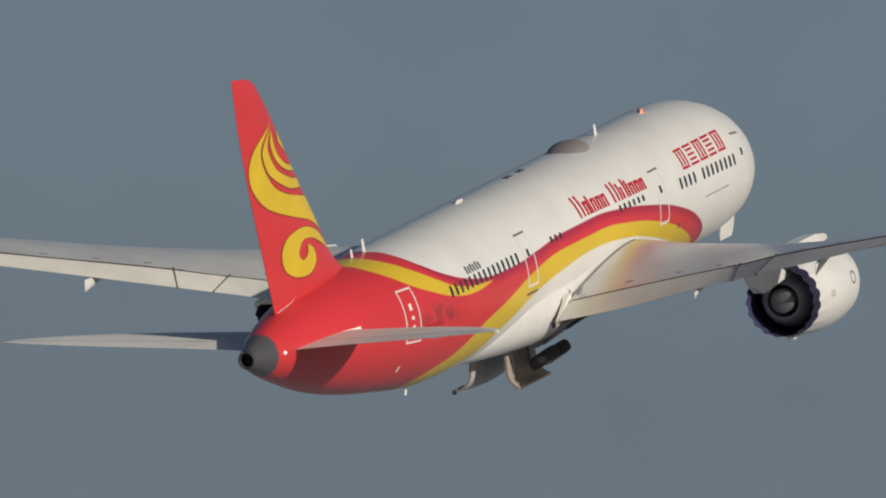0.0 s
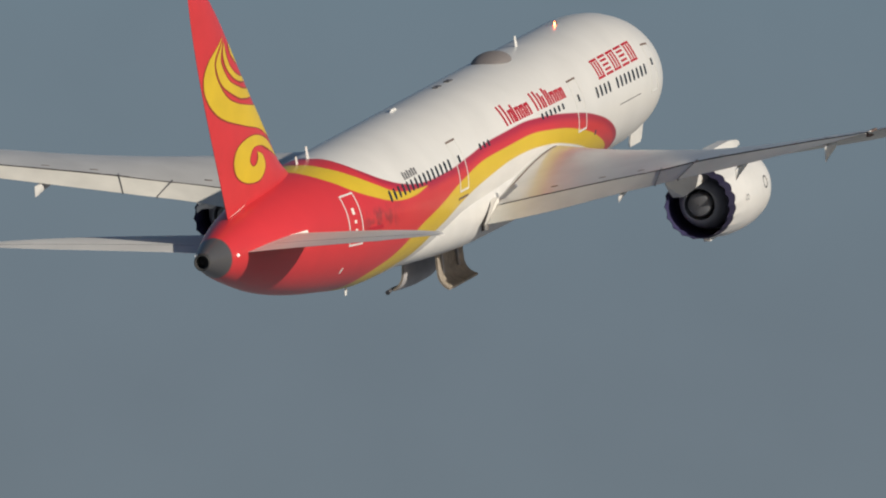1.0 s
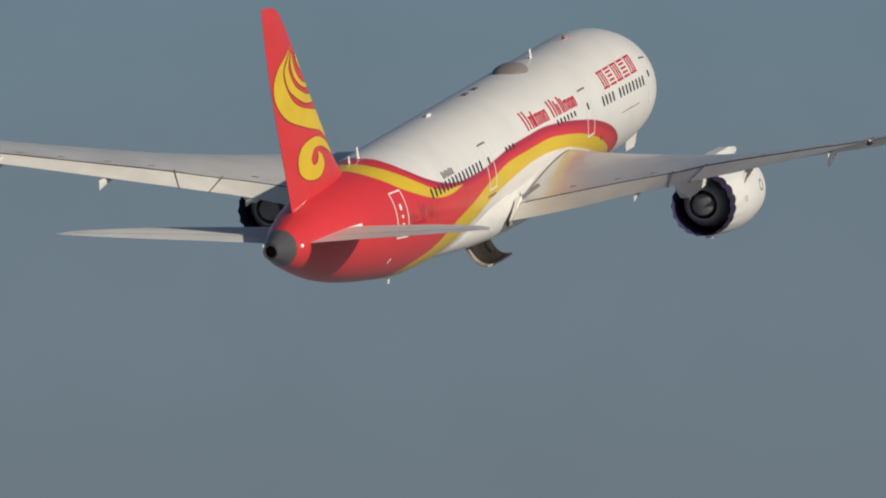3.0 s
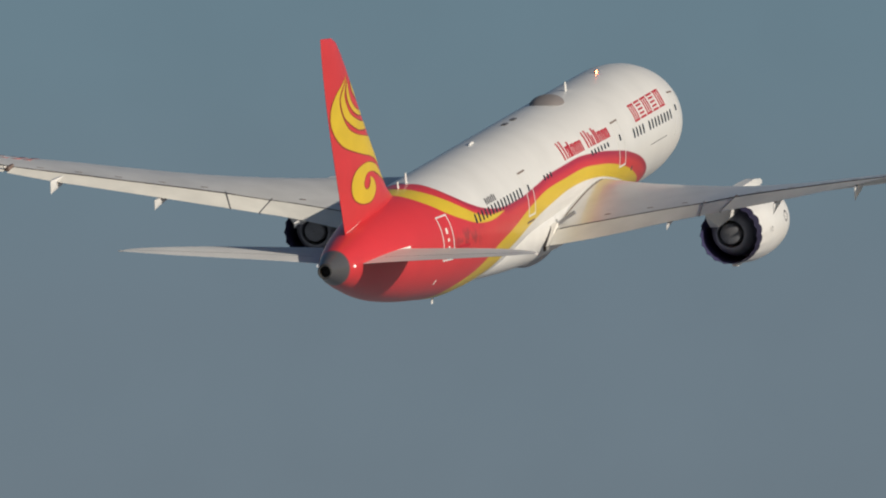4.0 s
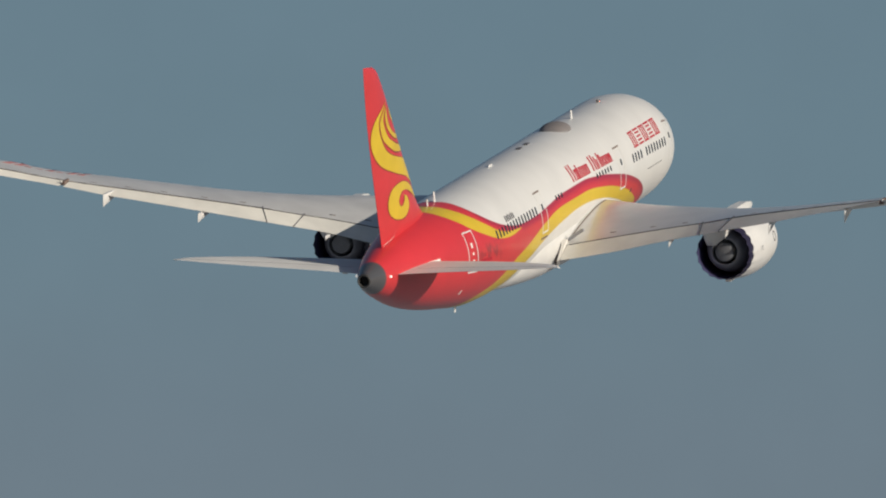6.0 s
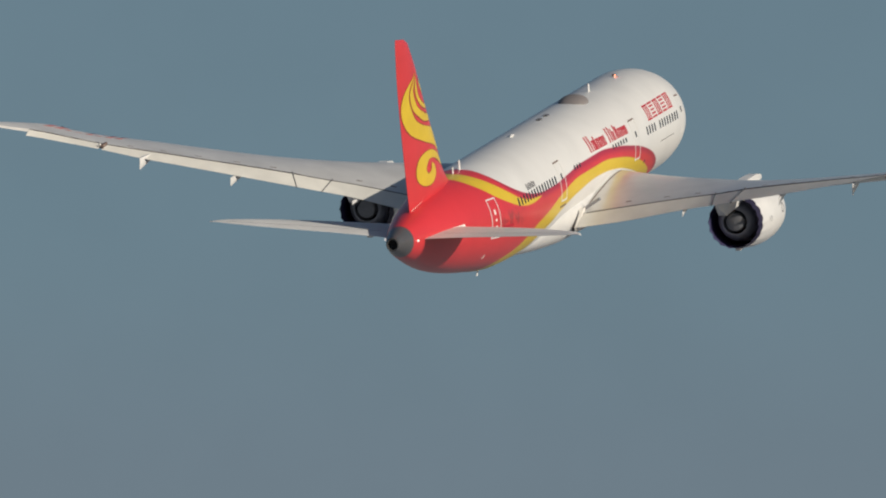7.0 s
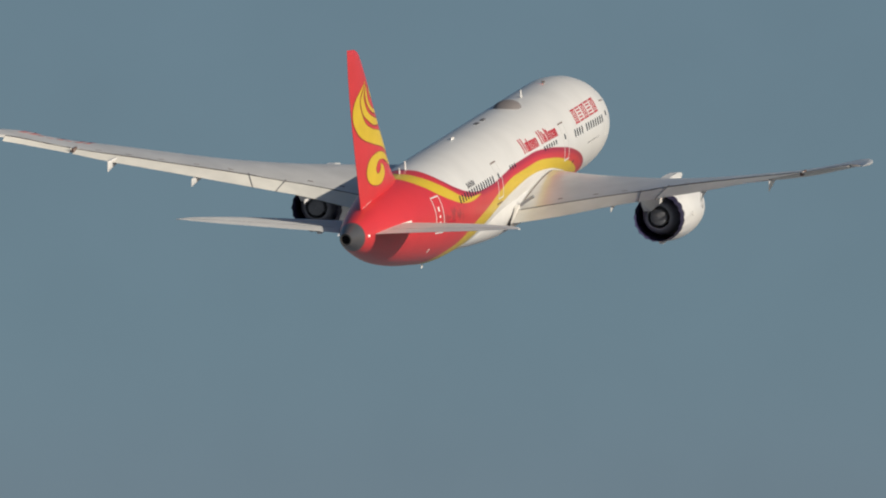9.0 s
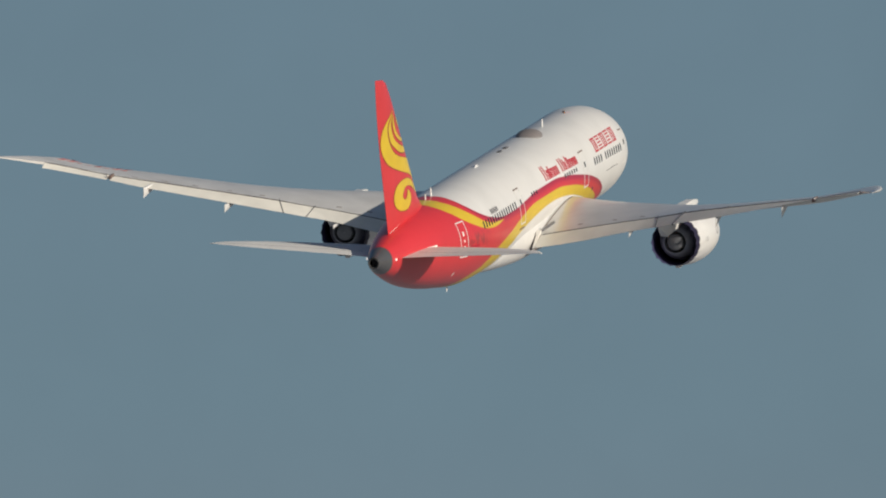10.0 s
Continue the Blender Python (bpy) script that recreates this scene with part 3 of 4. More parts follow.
def belly():
    """Wing-to-body fairing, sunk into the body above, with the gear bay left open."""
    bm = bmesh.new()
    st = list(np.linspace(17.0, 41.0, 49))
    hw = curve([(17.0, 1.2), (19, 2.4), (22, 2.9), (26, 2.96), (29, 2.86), (31, 2.78), (33.5, 2.68), (36, 2.4), (38.5, 1.9), (41, 1.0)])
    lo = curve([(17.0, -2.8), (19, -3.05), (22, -3.3), (25, -3.38), (31, -3.38), (34, -3.25), (37, -3.08), (41, -2.8)])
    n = 64
    rows = []
    for s in st:
        row = []
        for i in range(n):
            r = 2 * math.pi * i / n
            c, sn = math.cos(r), math.sin(r)
            sx = math.copysign(abs(sn) ** 0.78, sn)
            z = -1.35 + (lo(s) + 1.35) * max(-c, 0) ** 0.7 if c < 0 else -1.35 + 1.8 * c
            row.append(bm.verts.new(at(hw(s) * sx * (1 if c < 0 else 1 - 0.25 * c), s, z)))
        rows.append(row)
    for k in range(len(st) - 1):
        for i in range(n):
            j = (i + 1) % n
            x = abs(rows[k][i].co.x + rows[k][j].co.x) / 2
            if BAY[0] < st[k] and st[k + 1] < BAY[1] + 0.1 and 0.3 < x < 2.0 and rows[k][i].co.z < -2.2:
                continue
            bm.faces.new((rows[k][i], rows[k][j], rows[k + 1][j], rows[k + 1][i]))
    bm.faces.new(rows[0])
    bm.faces.new(rows[-1])
    return part("belly_fairing", outward(bm), white_paint, airliner, "white bulged wing-root and belly fairing"), lo


belly_fairing, b_lo = belly()


def gear_bay():
    bm = bmesh.new()
    bmesh.ops.create_cube(bm, size=1)
    bmesh.ops.scale(bm, vec=(3.5, 4.8, 1.5), verts=bm.verts)
    bmesh.ops.translate(bm, vec=at(0, 30.1, -2.1), verts=bm.verts)
    low = [f for f in bm.faces if f.normal.z < -0.5]
    bmesh.ops.delete(bm, geom=low, context="FACES")
    return part("gear_bay", bm, bay_dark, airliner, "dark main wheel bay", smooth=False)


gear_bay()


def engine(side):
    cx, cz, back = side * 10.2, -2.55, 1.85
    e = new("engine")
    e.parent = airliner
    tagged(e, "white engine with dark scalloped exhaust edge")

    def turned(name, profile, mat, label="", n=72, wave=None):
        bm = bmesh.new()
        rings = []
        for s, r in profile:
            rings.append([at(cx + r * math.sin(a), s + back + (wave(s, a) if wave else 0), cz + r * math.cos(a)) for a in np.linspace(0, 2 * math.pi, n, endpoint=False)])
        skin(bm, rings, caps=(False, False))
        return part(name, outward(bm), mat, e, label)

    teeth = 18
    scallop = lambda s, a: 0.27 * (1 - abs(math.cos(a * teeth / 2))) * min(1, max(0, (s - 22.75) / 0.4))
    turned("nacelle", [(18.25, 1.52), (18.6, 1.62), (19.4, 1.70), (20.4, 1.72), (21.5, 1.68), (22.6, 1.57), (23.15, 1.49), (23.32, 1.465)], white_paint, "glossy white nacelle", n=160, wave=scallop)
    turned("inlet_lip", [(18.25, 1.52), (18.05, 1.46), (18.0, 1.42), (18.1, 1.38), (18.4, 1.36)], lip_metal, "bright metal inlet lip")
    turned("inlet_duct", [(18.4, 1.36), (19.0, 1.40), (20.2, 1.42)], duct_dark)
    turned("fan_disc", [(20.0, 1.42), (20.0, 0.4), (19.6, 0.02)], duct_dark)
    turned("chevron_nozzle", [(23.32, 1.466), (23.6, 1.43), (23.98, 1.385), (23.98, 1.365)], navy_paint, "dark navy scalloped fan nozzle", n=160, wave=scallop)
    turned("nozzle_liner", [(23.98, 1.365), (23.5, 1.39), (22.0, 1.41), (21.0, 1.40)], navy_lifted, "navy inner nozzle liner, colour lifted against its shade", n=160, wave=scallop)
    turned("duct_end", [(21.2, 1.43), (21.2, 0.6)], duct_dark)
    turned("core_cowl", [(20.9, 1.15), (21.8, 1.22), (22.6, 1.2), (23.1, 1.06), (23.45, 0.88), (23.7, 0.7), (23.72, 0.66), (23.5, 0.65), (22.8, 0.63)], core_grey, "dark grey core cowl")
    turned("exhaust_plug", [(22.7, 0.50), (23.4, 0.52), (23.7, 0.51), (23.82, 0.46), (23.88, 0.3), (23.9, 0.02)], core_metal, "grey metal exhaust cone")
    turned("core_end", [(22.85, 0.64), (22.85, 0.3)], dark_gap)
    # pylon
    bm = bmesh.new()
    rings = []
    for s, z0, z1, w in ((19.3, -1.0, -0.86, 0.03), (19.9, -1.0, -0.7, 0.1), (20.6, -1.1, -0.62, 0.18), (21.4, -1.2, -0.51, 0.24), (23.0, -1.4, -0.48, 0.28), (25.5, -1.56, -0.5, 0.28), (27.4, -1.72, -0.6, 0.22), (28.6, -1.78, -0.66, 0.22), (29.5, -1.4, -0.7, 0.13), (30.3, -0.98, -0.75, 0.03)):
        rings.append([at(cx - w, s, z0), at(cx - w * 0.9, s, z1), at(cx + w * 0.9, s, z1), at(cx + w, s, z0)])
    skin(bm, rings)
    part("pylon", outward(bm), white_paint, e, "white engine pylon")
    # side strake and drain mast
    bm = bmesh.new()
    rings = []
    for s, h in ((18.9, 0.02), (19.8, 0.28), (20.4, 0.3)):
        b = Vector((-side * math.sin(0.95), 0, math.cos(0.95)))
        base = at(cx, s + back, cz) + b * 1.62
        rings.append([base + Vector((0, 0.02, 0.02)), base + b * (h + 0.06), base + Vector((0, 0, -0.03))])
    skin(bm, rings)
    part("strake", outward(bm), white_paint, e)
    bm = bmesh.new()
    skin(bm, [[at(cx + x, s + back, cz - z) for x, s in ((-0.06, 21.2), (0.06, 21.2), (0.14, 23.0), (-0.14, 23.0))] for z in (1.48, 1.66)])
    part("drain_mast", outward(bm), white_paint, e, smooth=False)
    # round emblem and small outlet on the outer side
    for s, a, r, mat in ((19.6, 80, 0.28, mark_grey), (22.2, 88, 0.13, mark_grey)):
        bm = bmesh.new()
        n0 = Vector((side * math.sin(radians(a)), 0, math.cos(radians(a))))
        t0 = Vector((side * math.cos(radians(a)), 0, -math.sin(radians(a))))
        rad = 1.715 if s < 20 else 1.695
        rings = [[at(cx, s + back, cz) + n0 * (math.sqrt(max(rad ** 2 - (q * math.cos(b)) ** 2, 0)) - q * 0.02) + t0 * (q * math.cos(b)) + Vector((0, q * math.sin(b), 0)) for b in np.linspace(0, 2 * math.pi, 20, endpoint=False)] for q in (r, r * 0.72)]
        skin(bm, rings, caps=(False, False))
        part("emblem_ring" if r > 0.2 else "outlet", bm, mat, e)
    return e


for side in (1, -1):
    engine(side)


# ---- main gear doors and truck ----
def cylinder(bm, a, b, r, n=20, r2=None):
    d = b - a
    m = Matrix.Translation((a + b) / 2) @ d.to_track_quat("Z", "Y").to_matrix().to_4x4()
    bmesh.ops.create_cone(bm, cap_ends=True, segments=n, radius1=r, radius2=r if r2 is None else r2, depth=d.length, matrix=m)


def gear_door(side):
    bm = bmesh.new()
    hx, hz = 0.32, -3.36
    st = np.linspace(BAY[0] + 0.05, BAY[1] - 0.05, 11)
    top, low = [], []
    flat, bend = 0.85, 0.8                # a flat strip by the hinge, then a rounded chine
    for s in st:
        ra, rb = [], []
        lift = 0.34 * max(0.0, (s - st[-1] + 2.4) / 2.4) ** 1.6 + 0.1 * max(0.0, (st[0] + 1.0 - s)) ** 2
        for i in range(11):
            d = 1.95 * i / 10 * (1 - 0.35 * lift)
            turn = max(0.0, d - flat) / bend
            x = min(d, flat) + bend * math.sin(turn)
            z = bend * (1 - math.cos(turn)) + lift
            ra.append(Vector((side * x, 31 - s - 1.0, z)))
            rb.append(Vector((side * (x - 0.09 * math.sin(turn)), 31 - s - 1.0, z + 0.09 * math.cos(turn))))
        top.append(ra)
        low.append(rb)
    va = [[bm.verts.new(p) for p in r] for r in top]
    vb = [[bm.verts.new(p) for p in r] for r in low]
    for i in range(10):
        for j in range(10):
            bm.faces.new((va[i][j], va[i + 1][j], va[i + 1][j + 1], va[i][j + 1])).material_index = 0
            bm.faces.new((vb[i][j], vb[i][j + 1], vb[i + 1][j + 1], vb[i + 1][j])).material_index = 1
    rim = [(i, 0) for i in range(10)] + [(10, j) for j in range(10)] + [(i, 10) for i in range(10, 0, -1)] + [(0, j) for j in range(10, 0, -1)]
    for p, q in zip(rim, rim[1:] + rim[:1]):
        bm.faces.new((va[p[0]][p[1]], va[q[0]][q[1]], vb[q[0]][q[1]], vb[p[0]][p[1]])).material_index = 1
    door = part("gear_door", outward(bm), [belly_grey, door_inside], airliner, "curved main wheel bay door")
    # latch arm on the left door's free edge, hinge arms along the inside
    if side < 0:
        bm = bmesh.new()
        edge = Vector((side * 1.45, 31 - st[8] - 1.0, 0.75))
        cylinder(bm, edge, edge + Vector((side * 0.05, -0.6, 0.15)), 0.06, 10)
        cylinder(bm, edge + Vector((side * 0.05, -0.6, 0.15)), edge + Vector((side * 0.12, -1.25, 0.18)), 0.06, 10, 0.1)
        part("latch_arm", bm, mark_grey, door, "dark latch arm at the door's edge")
    for k in (2, 7):
        bm = bmesh.new()
        cylinder(bm, Vector((0.0, 31 - st[k] - 1.0, 0.2)), Vector((side * 1.0, 31 - st[k] - 1.0, 0.22)), 0.07, 10)
        part("hinge_arm", bm, gear_metal, door)
    return door, Vector((side * hx, 1.0, hz))


def main_gear(side):
    """Four-wheel truck on its leg, hung from a hinge under the wing."""
    g = new("main_gear")
    g.parent = airliner
    tagged(g, "dark four-wheel main landing gear truck folding inwards")
    bm = bmesh.new()
    cylinder(bm, Vector((0, 0, 0.2)), Vector((0, 0, -2.9)), 0.17)
    cylinder(bm, Vector((0, 0.9, -0.1)), Vector((0, 0.05, -1.9)), 0.08)
    part("leg", bm, gear_metal, g)
    bm = bmesh.new()
    cylinder(bm, Vector((0, -0.85, -2.95)), Vector((0, 0.85, -2.95)), 0.13)
    part("truck_beam", bm, gear_metal, g)
    # door carried on the leg's outer side, and the folding side brace
    bm = bmesh.new()
    skin(bm, [[Vector((side * x, y, z)) for y, z in ((-0.4, 0.05), (0.4, 0.05), (0.35, -1.3), (0.15, -1.7), (-0.2, -1.7), (-0.4, -1.2))] for x in (0.16, 0.2)])
    part("leg_door", outward(bm), bay_dark, g, "leg door with dark inside", smooth=False)
    bm = bmesh.new()
    cylinder(bm, Vector((-side * 0.9, -0.1, -0.2)), Vector((0, 0, -1.6)), 0.09)
    cylinder(bm, Vector((0, -0.35, -0.6)), Vector((0, -0.75, -2.8)), 0.05)
    part("brace", bm, gear_metal, g)
    for y in (-0.73, 0.73):
        for x in (-0.62, 0.62):
            bm = bmesh.new()
            prof = [(-0.24, 0.3), (-0.25, 0.5), (-0.2, 0.63), (-0.08, 0.675), (0.08, 0.675), (0.2, 0.63), (0.25, 0.5), (0.24, 0.3)]
            rings = [[Vector((x + px, y + r * math.cos(a), -2.95 + r * math.sin(a))) for a in np.linspace(0, 2 * math.pi, 28, endpoint=False)] for px, r in prof]
            skin(bm, rings)
            wheel = part("tyre", outward(bm), tyre_rubber, g)
            bm = bmesh.new()
            cylinder(bm, Vector((x - 0.16, y, -2.95)), Vector((x + 0.255, y, -2.95)), 0.26)
            part("rim", bm, gear_metal, wheel)
    return g


door_r, door_r_at = gear_door(1)
door_l, door_l_at = gear_door(-1)
gear_r, gear_l = main_gear(1), main_gear(-1)


def nose_door(side):
    bm = bmesh.new()
    skin(bm, [[Vector((side * x, y, z)) for y, z in ((0.9, 0), (0.9, -0.62), (0.75, -0.8), (-0.75, -0.8), (-0.9, -0.62), (-0.9, 0))] for x in (-0.03, 0.03)])
    return part("nose_gear_door", outward(bm), white_paint, airliner, "white nose wheel bay door", smooth=False)


nose_r, nose_l = nose_door(1), nose_door(-1)


# ---- doors, windows, marks on the body ----


def door_panels():
    """Door outlines laid on the skin."""
    for side in (1, -1):
        for s0, s1, a0, a1, dark in ((48.0, 49.5, 57, 105, False), (33.2, 34.5, 54, 97, True), (15.15, 16.4, 57, 101, True), (3.7, 4.9, 58, 101, True)):
            g, line = 1.7, (0.085 if s0 > 10 else 0.03)
            d = None
            for p, q, r, t in ((s0, s0 + line, a0 + g, a1 - g), (s1 - line, s1, a0 + g, a1 - g), (s0, s1, a1 - g, a1), (s0, s1, a0, a0 + g)):
                bm = bmesh.new()
                decal(bm, p, q, side * r, side * t, 0.015, na=10)
                ob = part("door_outline", outward(bm), mark_brown if (dark and t == a0 + g) else white_paint, d or fuselage)
                if d is None:
                    ob.name = "door"
                    d = ob
            # handle marks
            bm = bmesh.new()
            decal(bm, (s0 + s1) / 2 - 0.1, (s0 + s1) / 2 + 0.15, side * (a0 + 14), side * (a0 + 20), 0.015)
            part("door_window", outward(bm), window_dark if dark else line_paint, d)
            if not dark:
                for a in (25, 33, 40):
                    bm = bmesh.new()
                    decal(bm, (s0 + s1) / 2 - 0.12, (s0 + s1) / 2 + 0.1, side * (a0 + a), side * (a0 + a + 3), 0.015)
                    part("door_mark", outward(bm), line_paint, d)


door_panels()


def windows():
    rows = [5.75 + 0.61 * i for i in range(8)] + [11.25 + 0.62 * i for i in range(4)] + [18.2 + 0.62 * i for i in range(6)]
    rows += [29.4 + 0.62 * i for i in range(3)] + [35.35 + 0.62 * i for i in range(15)]
    shared = {}
    for side in (1, -1):
        for s in rows:
            key = (side, s)
            if key not in shared:
                bm = bmesh.new()
                clipped = 17 < s < 33          # only the upper part shows over the red wave
                w, h0 = 0.13, 0.55 + 0.38 * min(1, max(0, (s - 6) / 28))
                zc, h = (f_top(s) + f_low(s)) / 2, (f_top(s) - f_low(s)) / 2
                ring_in, ring_out = [], []
                for a in np.linspace(0, 2 * math.pi, 16, endpoint=False):
                    ca, sa = math.cos(a), math.sin(a)
                    px = w * math.copysign(abs(ca) ** 0.6, ca)
                    pz = h0 + (0.1 if clipped else 0) + (0.13 if clipped else 0.235) * math.copysign(abs(sa) ** 0.6, sa)
                    ang = math.degrees(math.acos(min(1, max(-1, (pz - zc) / h))))
                    ring_out.append(hull(s + px, side * ang, 0.012) - at(0, ks(s), 0))
                    ring_in.append(hull(s + px, side * ang, -0.02) - at(0, ks(s), 0))
                skin(bm, [ring_in, ring_out], caps=(False, True))
                me = bpy.data.meshes.new("window")
                outward(bm).to_mesh(me)
                bm.free()
                me.materials.append(window_dark)
                shared[key] = me
            ob = new("window", shared[key])
            ob.parent = fuselage
            ob.location = at(0, ks(s), 0)


windows()


def titles():
    """Airline titles as plain red strokes of their size, registration as grey bars."""
    for side in (1, -1):
        s = 26.35
        # (width, height share, strokes) of each stroke group along the word
        groups = [(0.95, 1.0, 2), (0.62, 0.62, 2), (0.30, 0.85, 1), (0.66, 0.62, 2), (0.62, 0.62, 2), (0.66, 0.62, 2), (0.55, 0, 0),
                  (0.95, 1.0, 2), (0.30, 0.85, 1), (0.45, 0.62, 1), (0.30, 1.0, 1), (0.30, 0.85, 1), (0.66, 0.62, 2), (0.62, 0.62, 2), (0.58, 0.62, 2)]
        total = sum(g[0] for g in groups)
        for wdt, hgt, n in groups:
            wd = wdt * 9.0 / total
            k = (26.35 - s) / 9.0
            base, cap = 66.5 + 2.3 * k, 48.0 + 6.0 * k
            for i in range(n):
                bm = bmesh.new()
                p = s - wd * (0.1 + 0.52 * i)
                decal(bm, p - 0.235, p, side * (base + (cap - base) * hgt), side * base, 0.012, skew=0.0)
                part("title_stroke", outward(bm), title_red, fuselage)
            if n == 2 and hgt < 0.9:
                bm = bmesh.new()
                top = base + (cap - base) * hgt
                decal(bm, s - wd * 0.62 - 0.2, s - wd * 0.1, side * (top - 0.3), side * (top + 2.4), 0.0135)
                part("title_stroke", outward(bm), title_red, fuselage)
            s -= wd
        for i in range(5):
            s1 = 12.3 - 1.24 * i
            a0, a1 = 51.5, 69.0
            strokes = [(0.02, 0.98, v, v + 0.12) for v in (0.0, 0.88)]
            strokes += [(0.1, 0.9, v, v + 0.11) for v in (0.21, 0.44, 0.67)] if i % 2 else [(u, u + 0.17, 0.14, 0.86) for u in (0.08, 0.44, 0.78)]
            for u0, u1, v0, v1 in strokes:
                bm = bmesh.new()
                decal(bm, s1 - 1.05 * u1, s1 - 1.05 * u0, side * (a0 + (a1 - a0) * v0), side * (a0 + (a1 - a0) * v1), 0.012)
                part("title_stroke", outward(bm), title_red, fuselage)
        for i in range(6):
            bm = bmesh.new()
            decal(bm, 41.6 - 0.33 * i - 0.19, 41.6 - 0.33 * i, side * (58.6 + i % 2), side * 65.4, 0.012)
            part("registration_bar", outward(bm), mark_grey, fuselage)
        # access panels, small marks
        for s0, s1, a0, a1, mat in ((53.7, 55.4, 77.2, 80.6, line_paint), (49.2, 49.35, 127, 133, line_paint), (6.8, 10.0, 96, 96.6, mark_grey), (13.4, 13.6, 107, 111, mark_grey),
                                    (33.2, 34.6, 101, 103, mark_brown), (45.6, 47.4, 92, 95, title_red), (45.7, 46.0, 104.6, 106.2, faded_red), (46.15, 46.55, 103.8, 105.6, faded_red), (46.7, 46.9, 103, 105, faded_red)):
            bm = bmesh.new()
            decal(bm, s0, s1, side * a0, side * a1, 0.012)
            part("access_panel", outward(bm), mat, fuselage)


titles()


def blade(x, s, z, h, chord, lean=0.35, mat=None, name="antenna"):
    bm = bmesh.new()
    up = 1 if h > 0 else -1
    rings = []
    for k in (0, 0.5, 0.9, 1.0):
        c = chord * (1 - 0.5 * k)
        so = s + lean * abs(h) * k
        rings.append([at(x + t, so + d * c, z + h * k) for d, t in ((-0.5, 0), (-0.2, 0.035), (0.3, 0.03), (0.5, 0), (0.3, -0.03), (-0.2, -0.035))])
    skin(bm, rings)
    return part(name, outward(bm), mat or white_paint, fuselage, "white blade antenna")


blade(0, 47.0, 2.95, 0.52, 0.4)
blade(0, 48.55, 2.9, 0.38, 0.3)
blade(0, 16.5, 2.95, 0.46, 0.36)
blade(0.1, 43.2, -2.9, -0.42, 0.4)
blade(-0.1, 34.3, 2.95, 0.12, 1.1, 0.0)


def dome():
    """Satellite antenna hump on the crown."""
    bm = bmesh.new()
    rings = []
    for k in np.linspace(0, 1, 14):
        s = 18.8 + 2.9 * k
        h = 0.4 * math.sin(math.pi * k ** 0.85) ** 0.8
        w = 0.78 * math.sin(math.pi * min(1, k * 0.96 + 0.02)) ** 0.5 + 0.02
        rings.append([at(w * math.sin(a), s, 2.83 + (h + 0.06) * math.cos(a)) for a in np.linspace(-math.pi / 2, math.pi / 2, 13)])
    skin(bm, rings, closed=False)
    part("antenna_dome", outward(bm), dome_grey, fuselage, "brown-grey satellite antenna dome")
    for s, x in ((25.1, -0.1), (26.8, -0.1)):
        bm = bmesh.new()
        decal(bm, s - 0.3, s + 0.3, -4.5, 0, 0.05)
        part("crown_plate", outward(bm), mark_grey, fuselage, "small dark crown plate")
    bm = bmesh.new()
    cylinder(bm, at(0, 10.6, 2.88), at(0, 10.6, 2.96), 0.13, 20, 0.09)
    part("beacon_base", bm, white_paint, fuselage, "white beacon base")


def flashing_beacon():
    """Red flashing lamp; an added turning shutter shows it only on its open side."""
    flash_shutter = bmesh.new()
    wall = np.linspace(radians(-74), radians(254), 30)
    skin(flash_shutter, [[Vector((r * math.cos(a), r * math.sin(a), z)) for r, z in ((0.095, 0.0), (0.095, 0.13), (0.085, 0.13), (0.085, 0.0))] for a in wall])
    cylinder(flash_shutter, Vector((0, 0, 0.13)), Vector((0, 0, 0.15)), 0.095, 24, 0.07)
    drum = part("beacon", outward(flash_shutter), dome_grey, airliner, "flashing red beacon lamp behind an added turning shutter")
    lens = bmesh.new()
    cylinder(lens, Vector((0, 0, 0.0)), Vector((0, 0, 0.128)), 0.068, 16)
    part("lens", lens, beacon_glow, drum, "glowing red lens")
    return drum


dome()
beacon = flashing_beacon()


def tail_lamp(side):
    bm = bmesh.new()
    bmesh.ops.create_uvsphere(bm, u_segments=10, v_segments=8, radius=0.075, matrix=Matrix.Translation(hull(60.3, side * 87, 0.02)))
    part("tail_lamp", bm, tail_glow, fuselage, "small white tail lamp")


for side in (1, -1):
    tail_lamp(side)


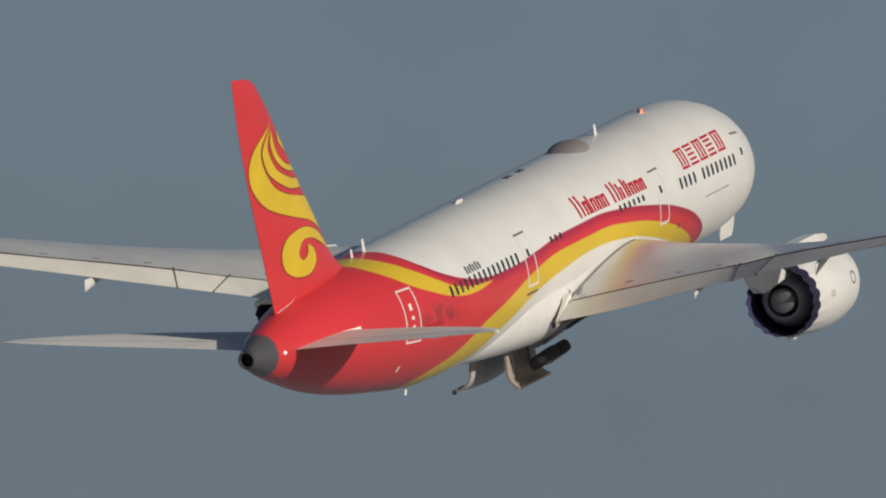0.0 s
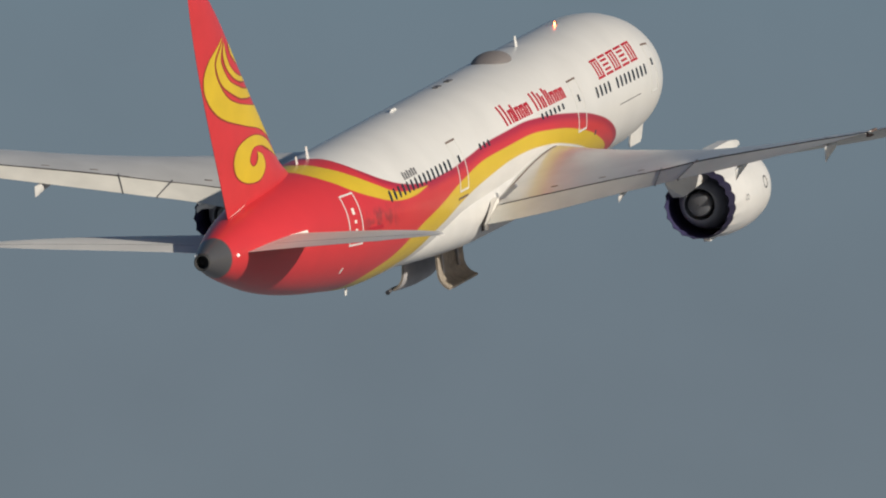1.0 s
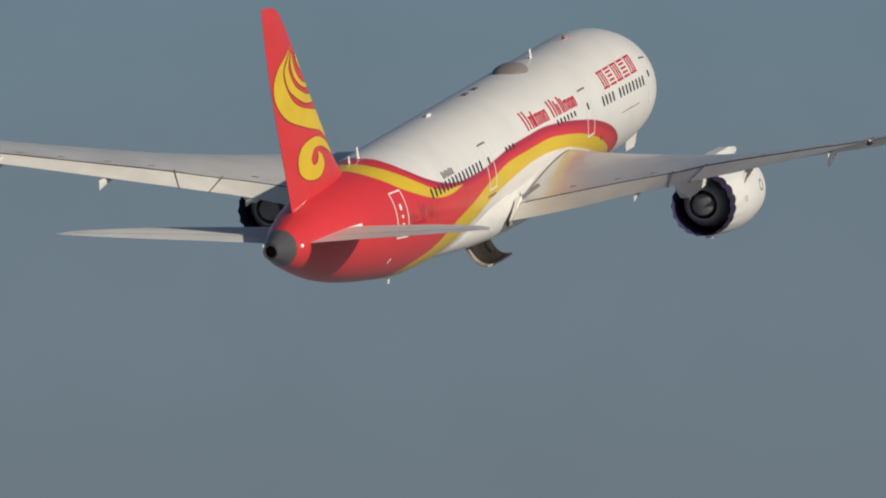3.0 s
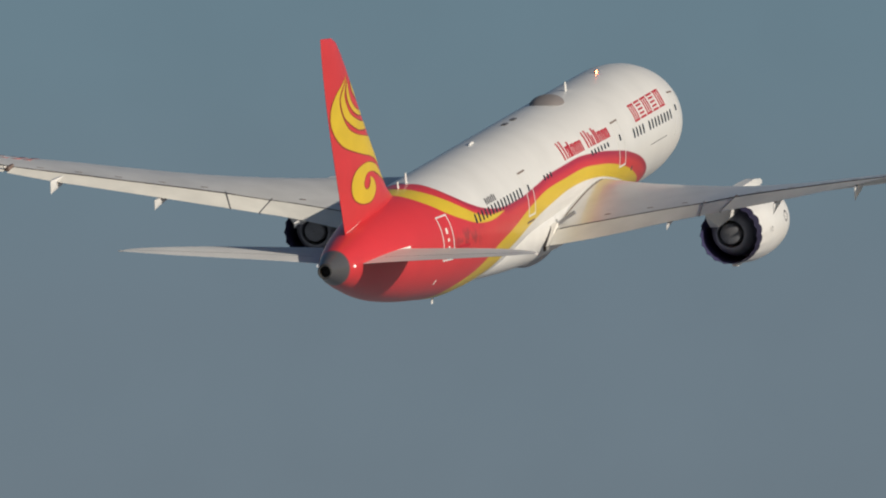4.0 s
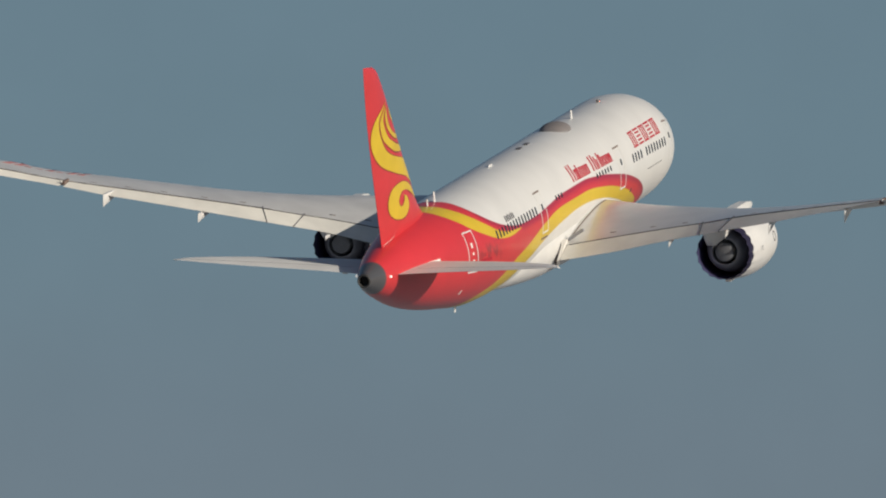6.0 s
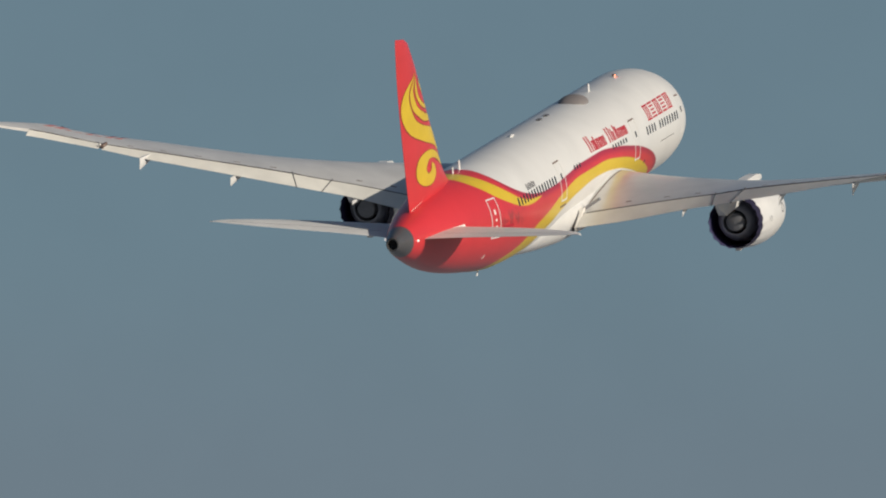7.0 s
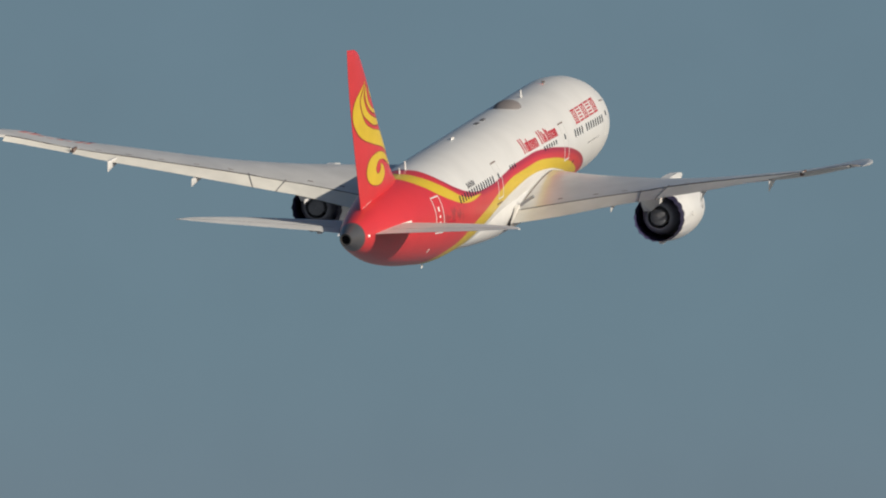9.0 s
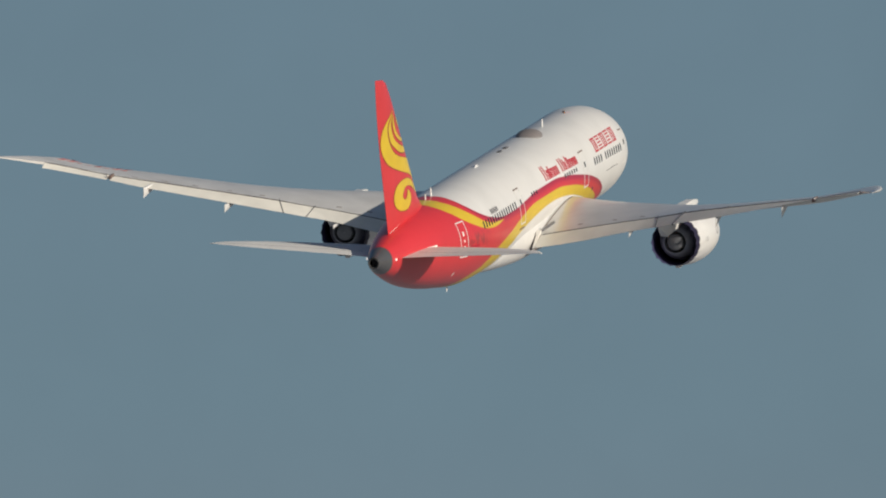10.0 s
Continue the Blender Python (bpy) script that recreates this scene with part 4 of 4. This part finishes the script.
# ---- moving ----
def motions():
    walk(airliner, [
        (0.0, pose(0.00, 1560.16, 193.26, 15.677, 0.079, -17.928)),
        (0.5, pose(11.89, 1596.95, 199.85, 15.655, 0.417, -17.794)),
        (1.0, pose(23.93, 1634.36, 206.53, 15.637, 0.737, -17.675)),
        (1.5, pose(36.10, 1672.34, 213.30, 15.623, 1.040, -17.569)),
        (2.0, pose(48.41, 1710.84, 220.14, 15.612, 1.325, -17.479)),
        (2.5, pose(60.85, 1749.82, 227.07, 15.604, 1.594, -17.403)),
        (3.0, pose(73.40, 1789.23, 234.06, 15.598, 1.846, -17.344)),
        (3.5, pose(86.06, 1829.00, 241.11, 15.595, 2.080, -17.300)),
        (4.0, pose(98.83, 1869.10, 248.22, 15.595, 2.298, -17.272)),
        (4.5, pose(111.69, 1909.47, 255.38, 15.596, 2.499, -17.262)),
        (5.0, pose(124.65, 1950.07, 262.58, 15.599, 2.684, -17.269)),
        (5.5, pose(137.71, 1990.83, 269.81, 15.603, 2.851, -17.294)),
        (6.0, pose(150.85, 2031.72, 277.07, 15.609, 3.003, -17.339)),
        (6.5, pose(164.07, 2072.69, 284.35, 15.617, 3.137, -17.402)),
        (7.0, pose(177.38, 2113.67, 291.64, 15.625, 3.255, -17.486)),
        (7.5, pose(190.76, 2154.62, 298.94, 15.635, 3.357, -17.590)),
        (8.0, pose(204.22, 2195.49, 306.24, 15.645, 3.443, -17.715)),
        (8.5, pose(217.76, 2236.22, 313.52, 15.657, 3.512, -17.862)),
        (9.0, pose(231.37, 2276.77, 320.79, 15.669, 3.565, -18.031)),
        (9.5, pose(245.04, 2317.08, 328.04, 15.682, 3.602, -18.223)),
        (10.0, pose(258.78, 2357.11, 335.25, 15.697, 3.623, -18.437)),
    ])

    def hinge(p, deg):
        return Matrix.Translation(p) @ pose(0, 0, 0, 0, deg, 0)

    swing = [(0, 86), (1.2, 86), (2.2, 82), (2.8, 66), (3.3, 46), (3.8, 22), (4.3, 0), (7.0, 0), (10.0, 0)]
    early = [(0, 86), (1.2, 86), (2.2, 76), (2.7, 40), (3.2, 4), (3.5, 0), (7.0, 0), (10.0, 0)]
    walk(door_r, [(t, hinge(door_r_at, a)) for t, a in swing])
    walk(door_l, [(t, hinge(door_l_at, -a)) for t, a in early])
    fold = [(0, 58), (0.4, 68), (0.8, 80), (1.2, 86), (2.0, 88), (6.0, 88), (10.0, 88)]
    walk(gear_r, [(t, hinge(Vector((4.0, 1.0, -1.75)), a)) for t, a in fold])
    walk(gear_l, [(t, hinge(Vector((-4.0, 1.0, -1.75)), -min(88, a + 14))) for t, a in fold])
    walk(beacon, [(0.2 * i, pose(0, 31 - 10.6, 2.97, 0, 0, 360 * (0.2 * i - 3.96) / 1.412 + 15)) for i in range(51)])
    shut = [(0, 10), (2.8, 10), (3.3, 20), (3.7, 70), (4.0, 88), (7.0, 88), (10.0, 88)]
    walk(nose_r, [(t, hinge(Vector((1.05, 31 - 3.3, -2.45)), a)) for t, a in shut])
    walk(nose_l, [(t, hinge(Vector((-1.05, 31 - 3.3, -2.45)), -a)) for t, a in shut])


motions()
